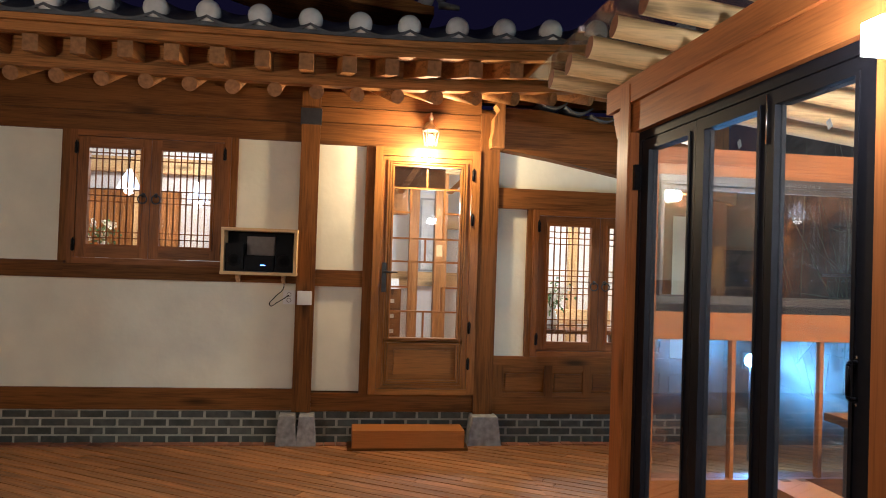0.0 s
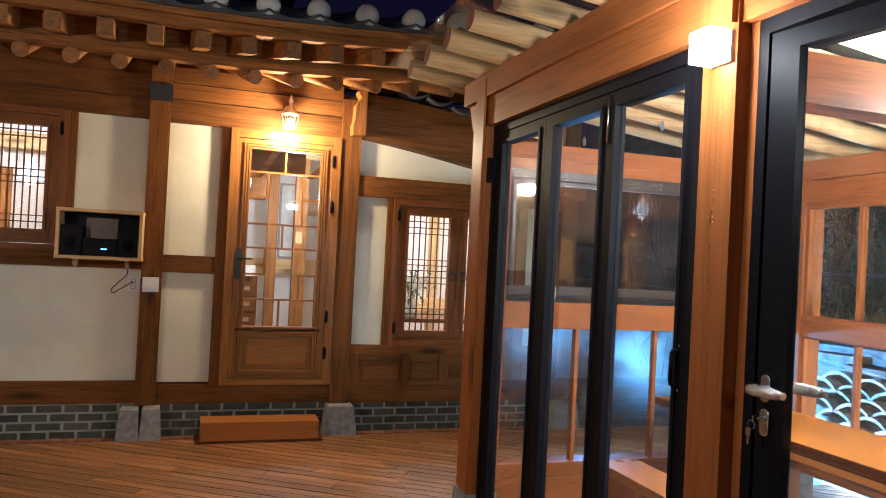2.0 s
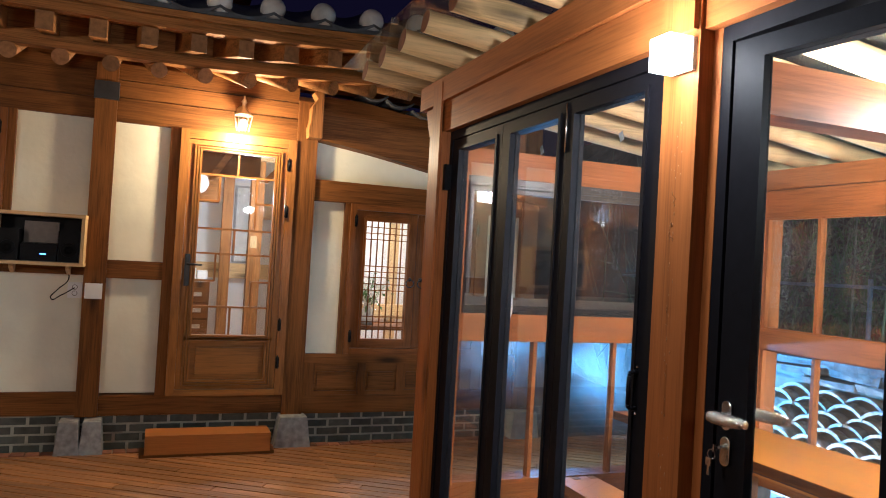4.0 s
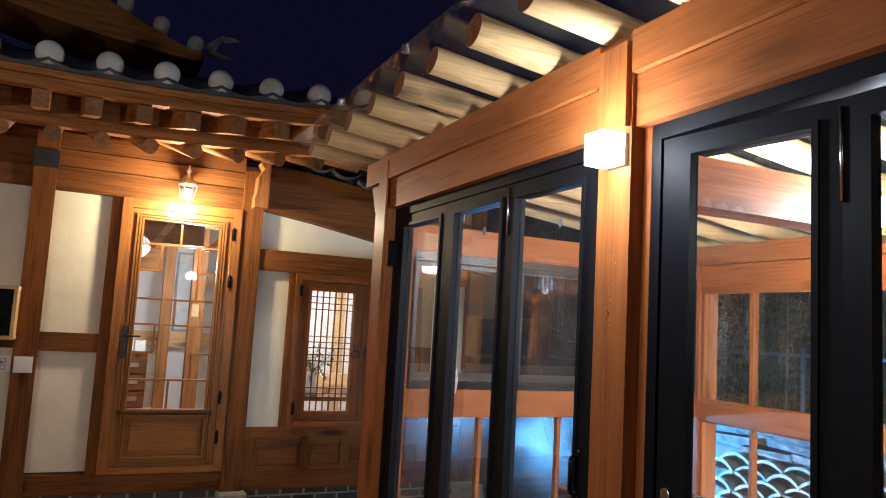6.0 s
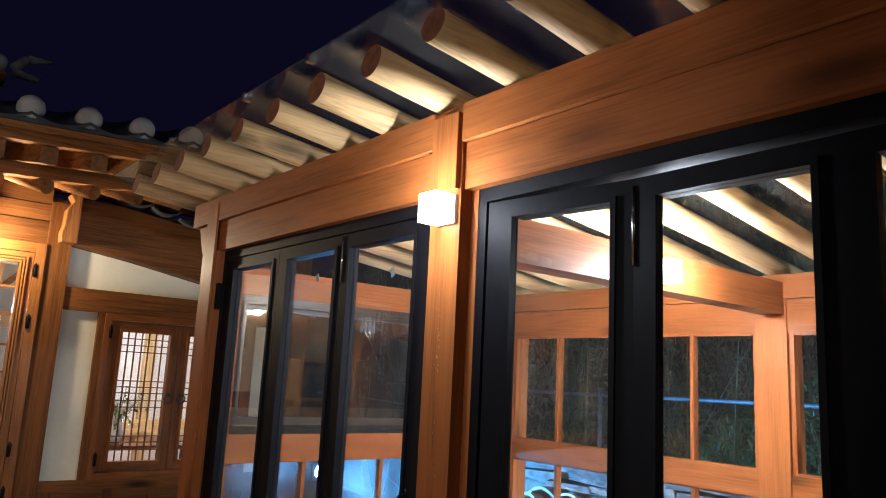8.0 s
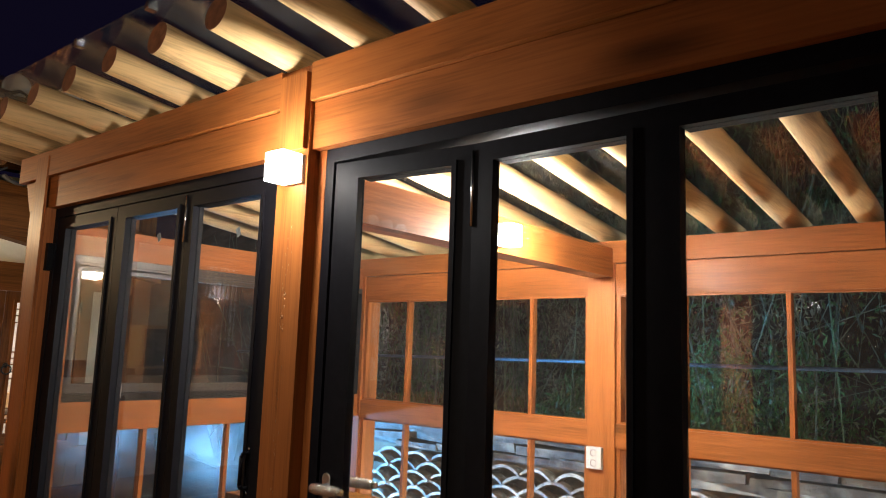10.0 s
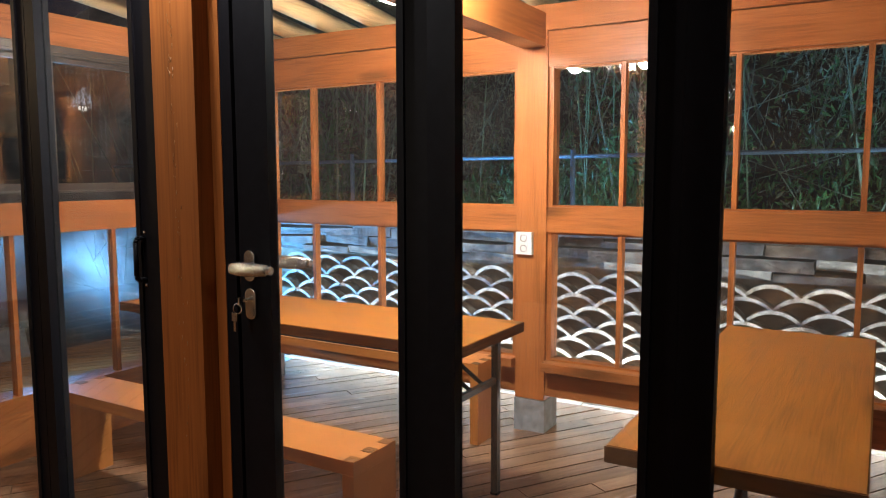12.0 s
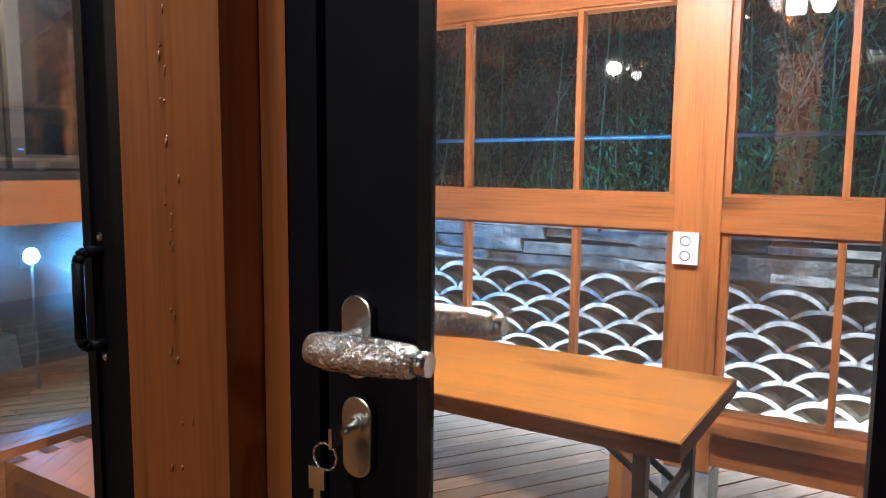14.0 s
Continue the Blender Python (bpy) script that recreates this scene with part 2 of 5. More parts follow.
FENCE = mottled("fence_steel", (0.20, 0.25, 0.30), 0.5, 12, 0.2, 0.1, 0.001, metal=0.3)
FLOWER = mottled("pale_flower", (0.75, 0.72, 0.62), 0.8, 20, 0.1, 0.1, 0.002)
ROOMWALL = mottled("room_wallpaper", (0.76, 0.73, 0.68), 0.9, 2.0, 0.04, 0.1, 0.001)
SHADEGLOW.node_tree.nodes["Principled BSDF"].inputs["Base Color"].default_value = (0.10, 0.11, 0.12, 1)
LAMPGLOW = glow("lamp_diffuser_lit", (1.0, 0.86, 0.68), 16.0)
BULB = glow("lantern_bulb_lit", (1.0, 0.70, 0.32), 30.0)
PENDANT = glow("pendant_bulb_lit", (1.0, 0.88, 0.70), 3.0)
FLOODGLOW = glow("flood_led_lit", (0.22, 0.54, 1.0), 400.0)
STRIPGLOW = glow("led_strip_lit", (1.0, 0.90, 0.76), 6.0)
BLUELED = glow("blue_display_lit", (0.08, 0.25, 1.0), 3.0)
GLASS = pane_glass("clear_pane", dust=0.012, mirror=0.055)
DUSTY = pane_glass("dusty_pane", dust=0.018, mirror=0.058)
HAZY = pane_glass("hazy_pane", dust=0.13, through_it=0.97, scatter=True)
ROOFGLASS = pane_glass("roof_sheet", (0.88, 0.90, 0.88), dust=0.05)


# ---- building helpers ----
def box(bm, x0, x1, y0, y1, z0, z1):
    v = [bm.verts.new((x, y, z)) for z in (min(z0, z1), max(z0, z1)) for y in (min(y0, y1), max(y0, y1)) for x in (min(x0, x1), max(x0, x1))]
    for f in ((0, 2, 3, 1), (4, 5, 7, 6), (0, 1, 5, 4), (2, 6, 7, 3), (0, 4, 6, 2), (1, 3, 7, 5)):
        bm.faces.new([v[i] for i in f])
    return bm


def rod(bm, a, b, r, r2=None, seg=14, jitter=0.0):
    """A round bar from a to b."""
    a, b = Vector(a), Vector(b)
    q = (b - a).to_track_quat("Z", "Y")
    rings = []
    for p, rad in ((a, r), (b, r if r2 is None else r2)):
        rings.append([bm.verts.new(p + q @ Vector((rad * math.cos(2 * math.pi * i / seg), rad * math.sin(2 * math.pi * i / seg), 0))) for i in range(seg)])
    for i in range(seg):
        f = bm.faces.new((rings[0][i], rings[0][(i + 1) % seg], rings[1][(i + 1) % seg], rings[1][i]))
        f.smooth = True
    bm.faces.new(rings[0][::-1])
    bm.faces.new(rings[1])
    return bm


def lathe(bm, centre, profile, seg=20, axis="z"):
    """Turns (radius, height) pairs round an upright axis at centre."""
    c = Vector(centre)
    rings = []
    for r, h in profile:
        ring = []
        for i in range(seg):
            u, w = max(r, 1e-4) * math.cos(2 * math.pi * i / seg), max(r, 1e-4) * math.sin(2 * math.pi * i / seg)
            ring.append(bm.verts.new(c + Vector({"z": (u, w, h), "x": (h, u, w), "y": (u, h, w)}[axis])))
        rings.append(ring)
    for lo, hi in zip(rings, rings[1:]):
        for i in range(seg):
            f = bm.faces.new((lo[i], lo[(i + 1) % seg], hi[(i + 1) % seg], hi[i]))
            f.smooth = True
    bm.faces.new(rings[0][::-1])
    bm.faces.new(rings[-1])
    bmesh.ops.recalc_face_normals(bm, faces=bm.faces)
    return bm


def prism(bm, outline, y0, y1, plane="xz"):
    """Extrudes an outline of (u, v) points; plane xz: along y, yz: along x, xy: along z."""
    put = {"xz": lambda u, v, w: (u, w, v), "yz": lambda u, v, w: (w, u, v), "xy": lambda u, v, w: (u, v, w)}[plane]
    a = [bm.verts.new(put(u, v, y0)) for u, v in outline]
    b = [bm.verts.new(put(u, v, y1)) for u, v in outline]
    n = len(outline)
    bm.faces.new(a)
    bm.faces.new(b[::-1])
    for i in range(n):
        bm.faces.new((a[i], b[i], b[(i + 1) % n], a[(i + 1) % n]))
    bmesh.ops.recalc_face_normals(bm, faces=bm.faces)
    return bm


def mesh_of(bm, bevel=0.0):
    if bevel:
        edges = [e for e in bm.edges if len(e.link_faces) == 2 and e.calc_face_angle(0) > 0.6]
        bmesh.ops.bevel(bm, geom=edges, offset=bevel, segments=2, profile=0.6, affect="EDGES", clamp_overlap=True)
    me = bpy.data.meshes.new("shape")
    bm.to_mesh(me)
    bm.free()
    return me


def part(name, bm, material, parent, label="", bevel=0.0):
    ob = new(name, mesh_of(bm, bevel))
    ob.data.materials.append(material)
    if parent:
        ob.parent = parent
        ob.matrix_parent_inverse = Matrix.Translation(-parent_at(parent))
    if label:
        ob["label"] = label
    return ob


def parent_at(ob):
    """Where a thing's base stands in the world."""
    p = Vector((0, 0, 0))
    if ob.type == "EMPTY":
        p = ob.location.copy()
    return p


def thing(name, at, label, category, group="", kind=""):
    ob = new(name)
    ob.location = at
    ob.empty_display_size = 0.05
    return tagged(ob, label, category, group, kind)


def solid(name, bm, material, label, category="", kind="structure", bevel=0.0):
    ob = new(name, mesh_of(bm, bevel))
    ob.data.materials.append(material)
    return tagged(ob, label, category, "", kind)


def end_grain(ob, axis, mat):
    """Gives the sawn ends of a timber that runs along an axis their own material."""
    ob.data.materials.append(mat)
    for face in ob.data.polygons:
        if abs(face.normal[axis]) > 0.86:
            face.material_index = 1
    return ob


def bx(name, dims, material, parent, label="", bevel=0.004):
    return part(name, box(bmesh.new(), *dims), material, parent, label, bevel)


# ---- the courtyard: ground and deck ----
gm = bmesh.new()
bmesh.ops.create_grid(gm, x_segments=2, y_segments=2, size=300)
for v in gm.verts:
    v.co.z = -0.09
solid("ground", gm, GROUND, "dark earth ground round the courtyard", "ground")


def clip(poly, x0, x1, y0, y1):
    """Cuts a flat outline to a rectangle."""
    for k, lim, s in ((0, x0, 1), (0, x1, -1), (1, y0, 1), (1, y1, -1)):
        res = []
        for i, p in enumerate(poly):
            q = poly[(i + 1) % len(poly)]
            a, b = s * (p[k] - lim), s * (q[k] - lim)
            if a >= 0:
                res.append(p)
            if a * b < 0:
                f = a / (a - b)
                res.append((p[0] + f * (q[0] - p[0]), p[1] + f * (q[1] - p[1])))
        poly = res
        if len(poly) < 3:
            return []
    return poly


def boards(parent, x0, x1, y0, y1, top, material, angle, width, seed, joined=False, g=0.0062):
    """Deck boards laid at an angle, cut to a rectangle; each board is a piece of its own."""
    rnd = random.Random(seed)
    c, s = math.cos(radians(angle)), math.sin(radians(angle))
    cx, cy = (x0 + x1) / 2, (y0 + y1) / 2
    reach = math.hypot(x1 - x0, y1 - y0) / 2 + 1
    rest = bmesh.new()
    for k in range(int(-reach / width), int(reach / width) + 1):
        u = -reach - rnd.uniform(0, 1.6)
        while u < reach:
            long = rnd.choice((0.9, 1.2, 1.8, 1.8, 2.4))
            quad = [(u + g / 2, k * width + g), (u + long - g / 2, k * width + g), (u + long - g / 2, (k + 1) * width - g), (u + g / 2, (k + 1) * width - g)]
            poly = clip([(cx + c * a - s * b, cy + s * a + c * b) for a, b in quad], x0, x1, y0, y1)
            dz = rnd.uniform(-0.0018, 0.0018)
            mid = (u + long / 2, (k + 0.5) * width)
            u += long
            if len(poly) < 3:
                continue
            if joined:
                lo = [rest.verts.new((p[0], p[1], top - 0.024)) for p in poly]
                hi = [rest.verts.new((p[0], p[1], top + dz)) for p in poly]
                rest.faces.new(hi)
                for i in range(len(poly)):
                    rest.faces.new((lo[i], lo[(i + 1) % len(poly)], hi[(i + 1) % len(poly)], hi[i]))
                continue
            ox, oy = cx + c * mid[0] - s * mid[1], cy + s * mid[0] + c * mid[1]
            bm = bmesh.new()
            loc = [(c * (p[0] - ox) + s * (p[1] - oy), -s * (p[0] - ox) + c * (p[1] - oy)) for p in poly]
            prism(bm, loc, -0.024, 0, "xy")
            ob = part("deck_board", bm, material, None)
            ob.parent = parent
            ob.matrix_basis = Matrix.Translation((ox, oy, top + dz)) @ Matrix.Rotation(radians(angle), 4, "Z")
            ob.matrix_parent_inverse = Matrix.Translation(-parent_at(parent))
    if joined:
        ob = part("deck_boards", rest, material, parent)
        ob["kind"] = "stuff"
    else:
        rest.free()


# flat near-black sheet: the shade between the boards is put into its colour
bx_deck = bmesh.new()
box(bx_deck, -6.0, 1.93, -6.0, 6.88, -0.085, -0.03)
box(bx_deck, 1.93, 5.5, 4.40, 6.88, -0.085, -0.03)
solid("deck_base", bx_deck, RUBBER, "near-black sheet under the deck that paints the gaps as shade", "deck")

# ---- the house front ----
Y = 7.0
house = thing("wall_house", (0, Y, 0), "timber-framed house front with white plaster panels on grey brick", "wall", kind="structure")


def plaster(x0, x1, z0, z1, y=Y + 0.035):
    bx("plaster_panel", (x0, x1, y, y + 0.10, z0, z1), PLASTER, house, "white lime plaster", 0.0)


def timber(name, x0, x1, z0, z1, front=0.0, axis="x", mat=None, bevel=0.006, deep=0.16):
    bx(name, (x0, x1, Y - front, Y - front + deep, z0, z1), (mat or OLD)[axis], house, "", bevel)


HL = -4.6
# plaster
plaster(HL, 0.10, 0.44, 1.40)
plaster(HL, -1.85, 1.48, 2.64)
plaster(-0.48, 0.10, 1.48, 2.64)
plaster(0.22, 0.68, 0.44, 1.38)
plaster(0.22, 0.68, 1.48, 2.62)
plaster(1.80, 2.16, 0.74, 2.14)
# curved gable panel above the right-hand lintel
gp = bmesh.new()
prism(gp, [(1.83, 2.28), (4.0, 2.28), (4.0, 2.32), (2.98, 2.44), (2.4, 2.54), (1.83, 2.64)], Y + 0.04, Y + 0.12)
part("plaster_panel", gp, PLASTER, house)
# timbers
timber("post", 0.085, 0.245, 0.265, 3.05, 0.035, "z", bevel=0.010)
timber("post", 1.675, 1.850, 0.250, 2.95, 0.035, "z", bevel=0.010)
timber("post", 3.88, 4.05, 0.250, 3.0, 0.035, "z", bevel=0.010)
timber("base_rail", HL, 0.085, 0.275, 0.455, 0.0)
timber("base_rail", 0.245, 1.675, 0.265, 0.425, 0.0)
timber("base_rail", 1.850, 3.88, 0.250, 0.410, 0.0)
timber("mid_rail", HL, -1.83, 1.370, 1.510, 0.0)
timber("mid_rail", -1.83, -0.47, 1.370, 1.49, 0.003)
timber("mid_rail", -0.47, 0.085, 1.370, 1.510, 0.0)
timber("mid_rail", 0.245, 0.66, 1.355, 1.500, 0.0)
timber("lintel", HL, 0.085, 2.610, 2.775, 0.0)
timber("lintel", 0.245, 1.675, 2.600, 2.790, 0.0)
timber("upper_beam", HL, 0.085, 2.782, 3.06, -0.02)
timber("wall_plate", HL, 4.2, 3.062, 3.24, -0.03, deep=0.13)
timber("upper_beam", 0.245, 1.675, 2.797, 2.93, -0.012)
timber("upper_beam", 0.245, 1.675, 2.937, 3.06, 0.004)
timber("door_jamb", 0.655, 0.735, 0.425, 2.600, 0.012, "z")
timber("lintel", 1.850, 3.88, 2.105, 2.290, 0.015)
timber("window_post", -1.872, -1.80, 1.51, 2.61, 0.012, "z")
timber("window_post", -0.50, -0.445, 1.49, 2.61, 0.012, "z")
timber("window_post", 2.135, 2.185, 0.77, 2.105, 0.008, "z")
timber("window_post", 3.47, 3.53, 0.77, 2.105, 0.008, "z")
plaster(3.50, 3.90, 0.74, 2.14)
# black iron strap at the left post's head and the bracket under the rafters
bx("post_cap", (0.075, 0.255, Y - 0.05, Y + 0.1, 2.76, 2.90), STEEL, house, "black iron post cap", 0.003)
# wood panelling under the right-hand window
timber("panel_rail", 1.850, 3.88, 0.690, 0.770, 0.006)
timber("panel_board", 1.850, 3.88, 0.405, 0.695, -0.025)
for a in (1.85, 2.335, 2.70, 3.07, 3.44, 3.80):
    timber("panel_stile", a, a + (0.10 if a < 2 else 0.075), 0.410, 0.690, 0.0, "z", bevel=0.003)
timber("panel_rail", 1.95, 3.80, 0.410, 0.445, -0.004, bevel=0.003)
timber("panel_rail", 1.95, 3.80, 0.630, 0.690, -0.004, bevel=0.003)
for a, b in ((1.975, 2.31), (2.435, 2.675), (2.80, 3.045), (3.17, 3.415), (3.54, 3.775)):
    timber("raised_panel", a, b, 0.465, 0.610, -0.012, bevel=0.008)

# the large crooked beam, its carved end on the post
bb = bmesh.new()
prism(bb, [(1.86, 2.62), (1.86, 3.00), (2.2, 2.995), (2.95, 2.89), (3.6, 2.76), (4.1, 2.62), (4.1, 2.22), (3.6, 2.30), (2.95, 2.44), (2.35, 2.55)], Y - 0.12, Y + 0.16)
part("crooked_beam", bb, OLD["x"], house, "curved rough-hewn beam", 0.012)
for k in range(5):
    bm = bmesh.new()
    x = 2.30 + 0.24 * k
    zt0 = 3.02 - 0.02 * k - 0.028 * k * k / 2
    prism(bm, [(x + 0.125 * u, zt0 + 0.05 * u * u - w) for u, w in ((-1, 0), (-0.6, 0), (-0.2, 0), (0.2, 0), (0.6, 0), (1, 0), (1, 0.018), (0.6, 0.018), (0.2, 0.018), (-0.2, 0.018), (-0.6, 0.018), (-1, 0.018))], Y - 0.17, Y + 0.3)
    part("verge_tile", bm, TILE, house, "grey verge tile")
be = bmesh.new()
prism(be, [(1.74, 2.62), (1.855, 2.62), (1.855, 3.03), (1.80, 3.04), (1.765, 3.0), (1.80, 2.95), (1.755, 2.88), (1.75, 2.76), (1.735, 2.70)], Y - 0.20, Y - 0.06)
part("carved_beam_end", be, EAVE["z"], house, "carved beam end", 0.006)

# brick footing with mortar
bx("mortar", (HL, 4.0, Y + 0.03, Y + 0.13, -0.05, 0.275), MORTAR, house, "pale mortar joints", 0.0)
brick_mesh = mesh_of(box(bmesh.new(), -0.0895, 0.0895, -0.045, 0.045, -0.0265, 0.0265), 0.003)
brick_mesh.materials.append(BRICK)
rb = random.Random(5)
for row in range(4):
    for k in range(43):
        x = -4.5 + 0.203 * k + (0.1 if row % 2 else 0.0)
        if x > 3.85:
            continue
        ob = new("brick", brick_mesh)
        ob.parent = house
        ob.matrix_parent_inverse = Matrix.Translation(-house.location)
        ob.location = (x, Y + 0.065 + rb.uniform(-0.002, 0.002), 0.018 + 0.071 * row)

# plinth stones under the posts
for x, w in ((0.055, 0.16), (0.22, 0.15), (1.765, 0.27), (3.965, 0.27)):
    bm = bmesh.new()
    prism(bm, [(x - w * 0.60, -0.06), (x + w * 0.60, -0.06), (x + w * 0.42, 0.255), (x - w * 0.42, 0.255)], Y - 0.16, Y + 0.05)
    st = solid("plinth_stone", bm, STONE, "grey granite plinth stone under a house post", "stone", "structure", 0.008)

# red pavers along the foot of the wall
paver = mesh_of(box(bmesh.new(), -0.047, 0.047, -0.05, 0.05, -0.03, 0.03), 0.004)
paver.materials.append(REDBRICK)
pav = thing("paver_edging", (0, 6.93, 0), "row of small red pavers between deck and wall", "paving", kind="structure")
for k in range(84):
    x = -4.4 + 0.1005 * k
    ob = new("paver", paver)
    ob.parent = pav
    ob.matrix_parent_inverse = Matrix.Translation(-pav.location)
    ob.location = (x, 6.915 + rb.uniform(-0.006, 0.006), -0.022 + rb.uniform(-0.004, 0.003))
    ob.rotation_euler = (0, 0, rb.uniform(-0.05, 0.05))


# ---- windows and door of the house ----
def ring_pull(parent, x, y, z):
    bm = bmesh.new()
    lathe(bm, (x, y, z + 0.035), [(0.020, 0.012), (0.020, 0.0), (0.012, -0.006), (0.003, -0.012)], 14, "y")
    plate = part("pull_plate", bm, STEEL, parent, "black iron plate")
    bm = bmesh.new()
    seg = 18
    pts = [(x + 0.036 * math.cos(2 * math.pi * i / seg), y - 0.016, z + 0.036 * math.sin(2 * math.pi * i / seg)) for i in range(seg)]
    for i in range(seg):
        rod(bm, pts[i], pts[(i + 1) % seg], 0.006, seg=6)
    part("ring", bm, STEEL, plate, "black iron ring")


def hinge(parent, x, y, z):
    bm = bmesh.new()
    rod(bm, (x, y, z - 0.05), (x, y, z + 0.05), 0.008, seg=10)
    box(bm, x - 0.014, x + 0.014, y, y + 0.012, z - 0.045, z + 0.045)
    rod(bm, (x, y, z + 0.05), (x, y, z + 0.062), 0.008, 0.003, seg=8)
    part("hinge", bm, BLACK, parent, "black iron hinge")


def casement(name, label, x0, x1, z0, z1, leaves, bars_top, bars_mid, bars_low, count):
    """A pair of lattice casements in a moulded frame. leaves: the clear opening of each leaf."""
    root = thing(name, ((x0 + x1) / 2, Y, z0), label, "window", kind="structure")
    f = Y - 0.03
    for n, d, a in (("frame_stile", (x0, x0 + 0.055, f, f + 0.14, z0, z1), "z"), ("frame_stile", (x1 - 0.055, x1, f, f + 0.14, z0, z1), "z"),
                    ("frame_head", (x0 + 0.055, x1 - 0.055, f, f + 0.14, z1 - 0.05, z1), "x"), ("window_sill", (x0 + 0.055, x1 - 0.055, f - 0.012, f + 0.14, z0, z0 + 0.05), "x")):
        bx(n, d, JOIN[a], root, "", 0.006)
    mid = (leaves[0][1] + leaves[1][0]) / 2
    for i, (a, b) in enumerate(leaves):
        la, lb = (x0 + 0.058, mid - 0.002) if i == 0 else (mid + 0.002, x1 - 0.058)
        za, zb = z0 + 0.053, z1 - 0.053
        ga, gb = GZ
        leaf = part("leaf", box(bmesh.new(), la, a, f + 0.020, f + 0.062, za, zb), JOIN["z"], root, "varnished casement leaf", 0.005)
        for d, ax, nm in (((b, lb, f + 0.020, f + 0.062, za, zb), "z", "stile"), ((a, b, f + 0.020, f + 0.062, za, ga), "x", "rail"), ((a, b, f + 0.020, f + 0.062, gb, zb), "x", "rail")):
            bx(nm, d, JOIN[ax], leaf, "", 0.005)
        # moulding round the opening
        for d, ax in (((a - 0.022, a, f + 0.000, f + 0.024, ga - 0.022, gb + 0.022), "z"), ((b, b + 0.022, f + 0.000, f + 0.024, ga - 0.022, gb + 0.022), "z"),
                      ((a, b, f + 0.000, f + 0.024, ga - 0.022, ga), "x"), ((a, b, f + 0.000, f + 0.024, gb, gb + 0.022), "x")):
            bx("moulding", d, JOIN[ax], leaf, "", 0.004)
        for k in range(1, count + 1):
            x = a + (b - a) * k / (count + 1)
            bx("lattice_bar", (x - 0.0045, x + 0.0045, f + 0.026, f + 0.040, ga, gb), OLD["z"], leaf, "", 0.0)
        for z in bars_top + bars_mid + bars_low:
            bx("lattice_bar", (a, b, f + 0.022, f + 0.036, z - 0.0045, z + 0.0045), OLD["x"], leaf, "", 0.0)
        bx("pane", (a, b, f + 0.044, f + 0.049, ga, gb), GLASS, leaf, "clear glass", 0.0)
        hx = x0 + 0.05 if i == 0 else x1 - 0.05
        for z in (za + 0.10, zb - 0.10):
            hinge(root, hx, f - 0.006, z)
    for x in (mid - 0.055, mid + 0.055):
        ring_pull(root, x, f + 0.004, HZ)
    return root


GZ, HZ = (1.655, 2.465), 2.045
casement("window_1", "pair of varnished lattice casements glowing from inside", -1.80, -0.50, 1.49, 2.609, ((-1.65, -1.24), (-1.07, -0.655)),
         [2.425, 2.375, 2.12], [2.065, 2.015], [1.76, 1.71], 7)
GZ, HZ = (0.91, 1.962), 1.42
casement("window_2", "pair of varnished lattice casements beside the entrance", 2.185, 3.47, 0.775, 2.105, ((2.335, 2.735), (2.905, 3.305)),
         [1.91, 1.855, 1.80], [1.56, 1.51, 1.46, 1.40, 1.345], [1.11, 1.06, 1.0], 6)

door = thing("door_1", (1.2, Y, 0.40), "varnished entrance door with a glazed upper half, closed", "door", kind="structure")
f = Y - 0.055
for n, d, a in (("frame_stile", (0.735, 0.800, f, f + 0.16, 0.425, 2.60), "z"), ("frame_stile", (1.60, 1.672, f, f + 0.16, 0.425, 2.60), "z"),
                ("frame_head", (0.800, 1.60, f, f + 0.16, 2.525, 2.60), "x"), ("threshold", (0.800, 1.60, f - 0.01, f + 0.16, 0.425, 0.475), "x")):
    bx(n, d, DOORWOOD[a], door, "", 0.006)
dg0, dg1, dz0, dz1 = 0.905, 1.500, 0.925, 2.435
leaf = part("leaf", box(bmesh.new(), 0.803, dg0, f + 0.022, f + 0.06, 0.478, 2.522), DOORWOOD["z"], door, "varnished door leaf", 0.005)
for nm, d, ax in (("stile", (dg1, 1.597, f + 0.022, f + 0.06, 0.478, 2.522), "z"), ("rail", (dg0, dg1, f + 0.022, f + 0.06, dz1, 2.522), "x"),
                  ("rail", (dg0, dg1, f + 0.022, f + 0.06, 0.865, dz0), "x"), ("rail", (dg0, dg1, f + 0.022, f + 0.06, 0.478, 0.555), "x"),
                  ("lower_panel", (dg0, dg1, f + 0.03, f + 0.055, 0.555, 0.865), "x"), ("raised_panel", (dg0 + 0.045, dg1 - 0.045, f + 0.010, f + 0.04, 0.600, 0.820), "x")):
    bx(nm, d, DOORWOOD[ax], leaf, "", 0.006)
for g, (a, b, c, d) in enumerate(((dg0, dg1, dz0, dz1), (dg0, dg1, 0.555, 0.865))):
    for k, w in ((0.0, 0.014), (0.022, 0.012), (0.044, 0.012)):
        for dd, ax in (((a - k - w, a - k, f - 0.008 + k / 5, f + 0.024, c - k - w, d + k + w), "z"), ((b + k, b + k + w, f - 0.008 + k / 5, f + 0.024, c - k - w, d + k + w), "z"),
                       ((a - k, b + k, f - 0.008 + k / 5, f + 0.024, c - k - w, c - k), "x"), ((a - k, b + k, f - 0.008 + k / 5, f + 0.024, d + k, d + k + w), "x")):
            bx("moulding", dd, DOORWOOD[ax], leaf, "", 0.004)
bx("pane", (dg0, dg1, f + 0.036, f + 0.042, dz0, dz1), GLASS, leaf, "clear glass", 0.0)


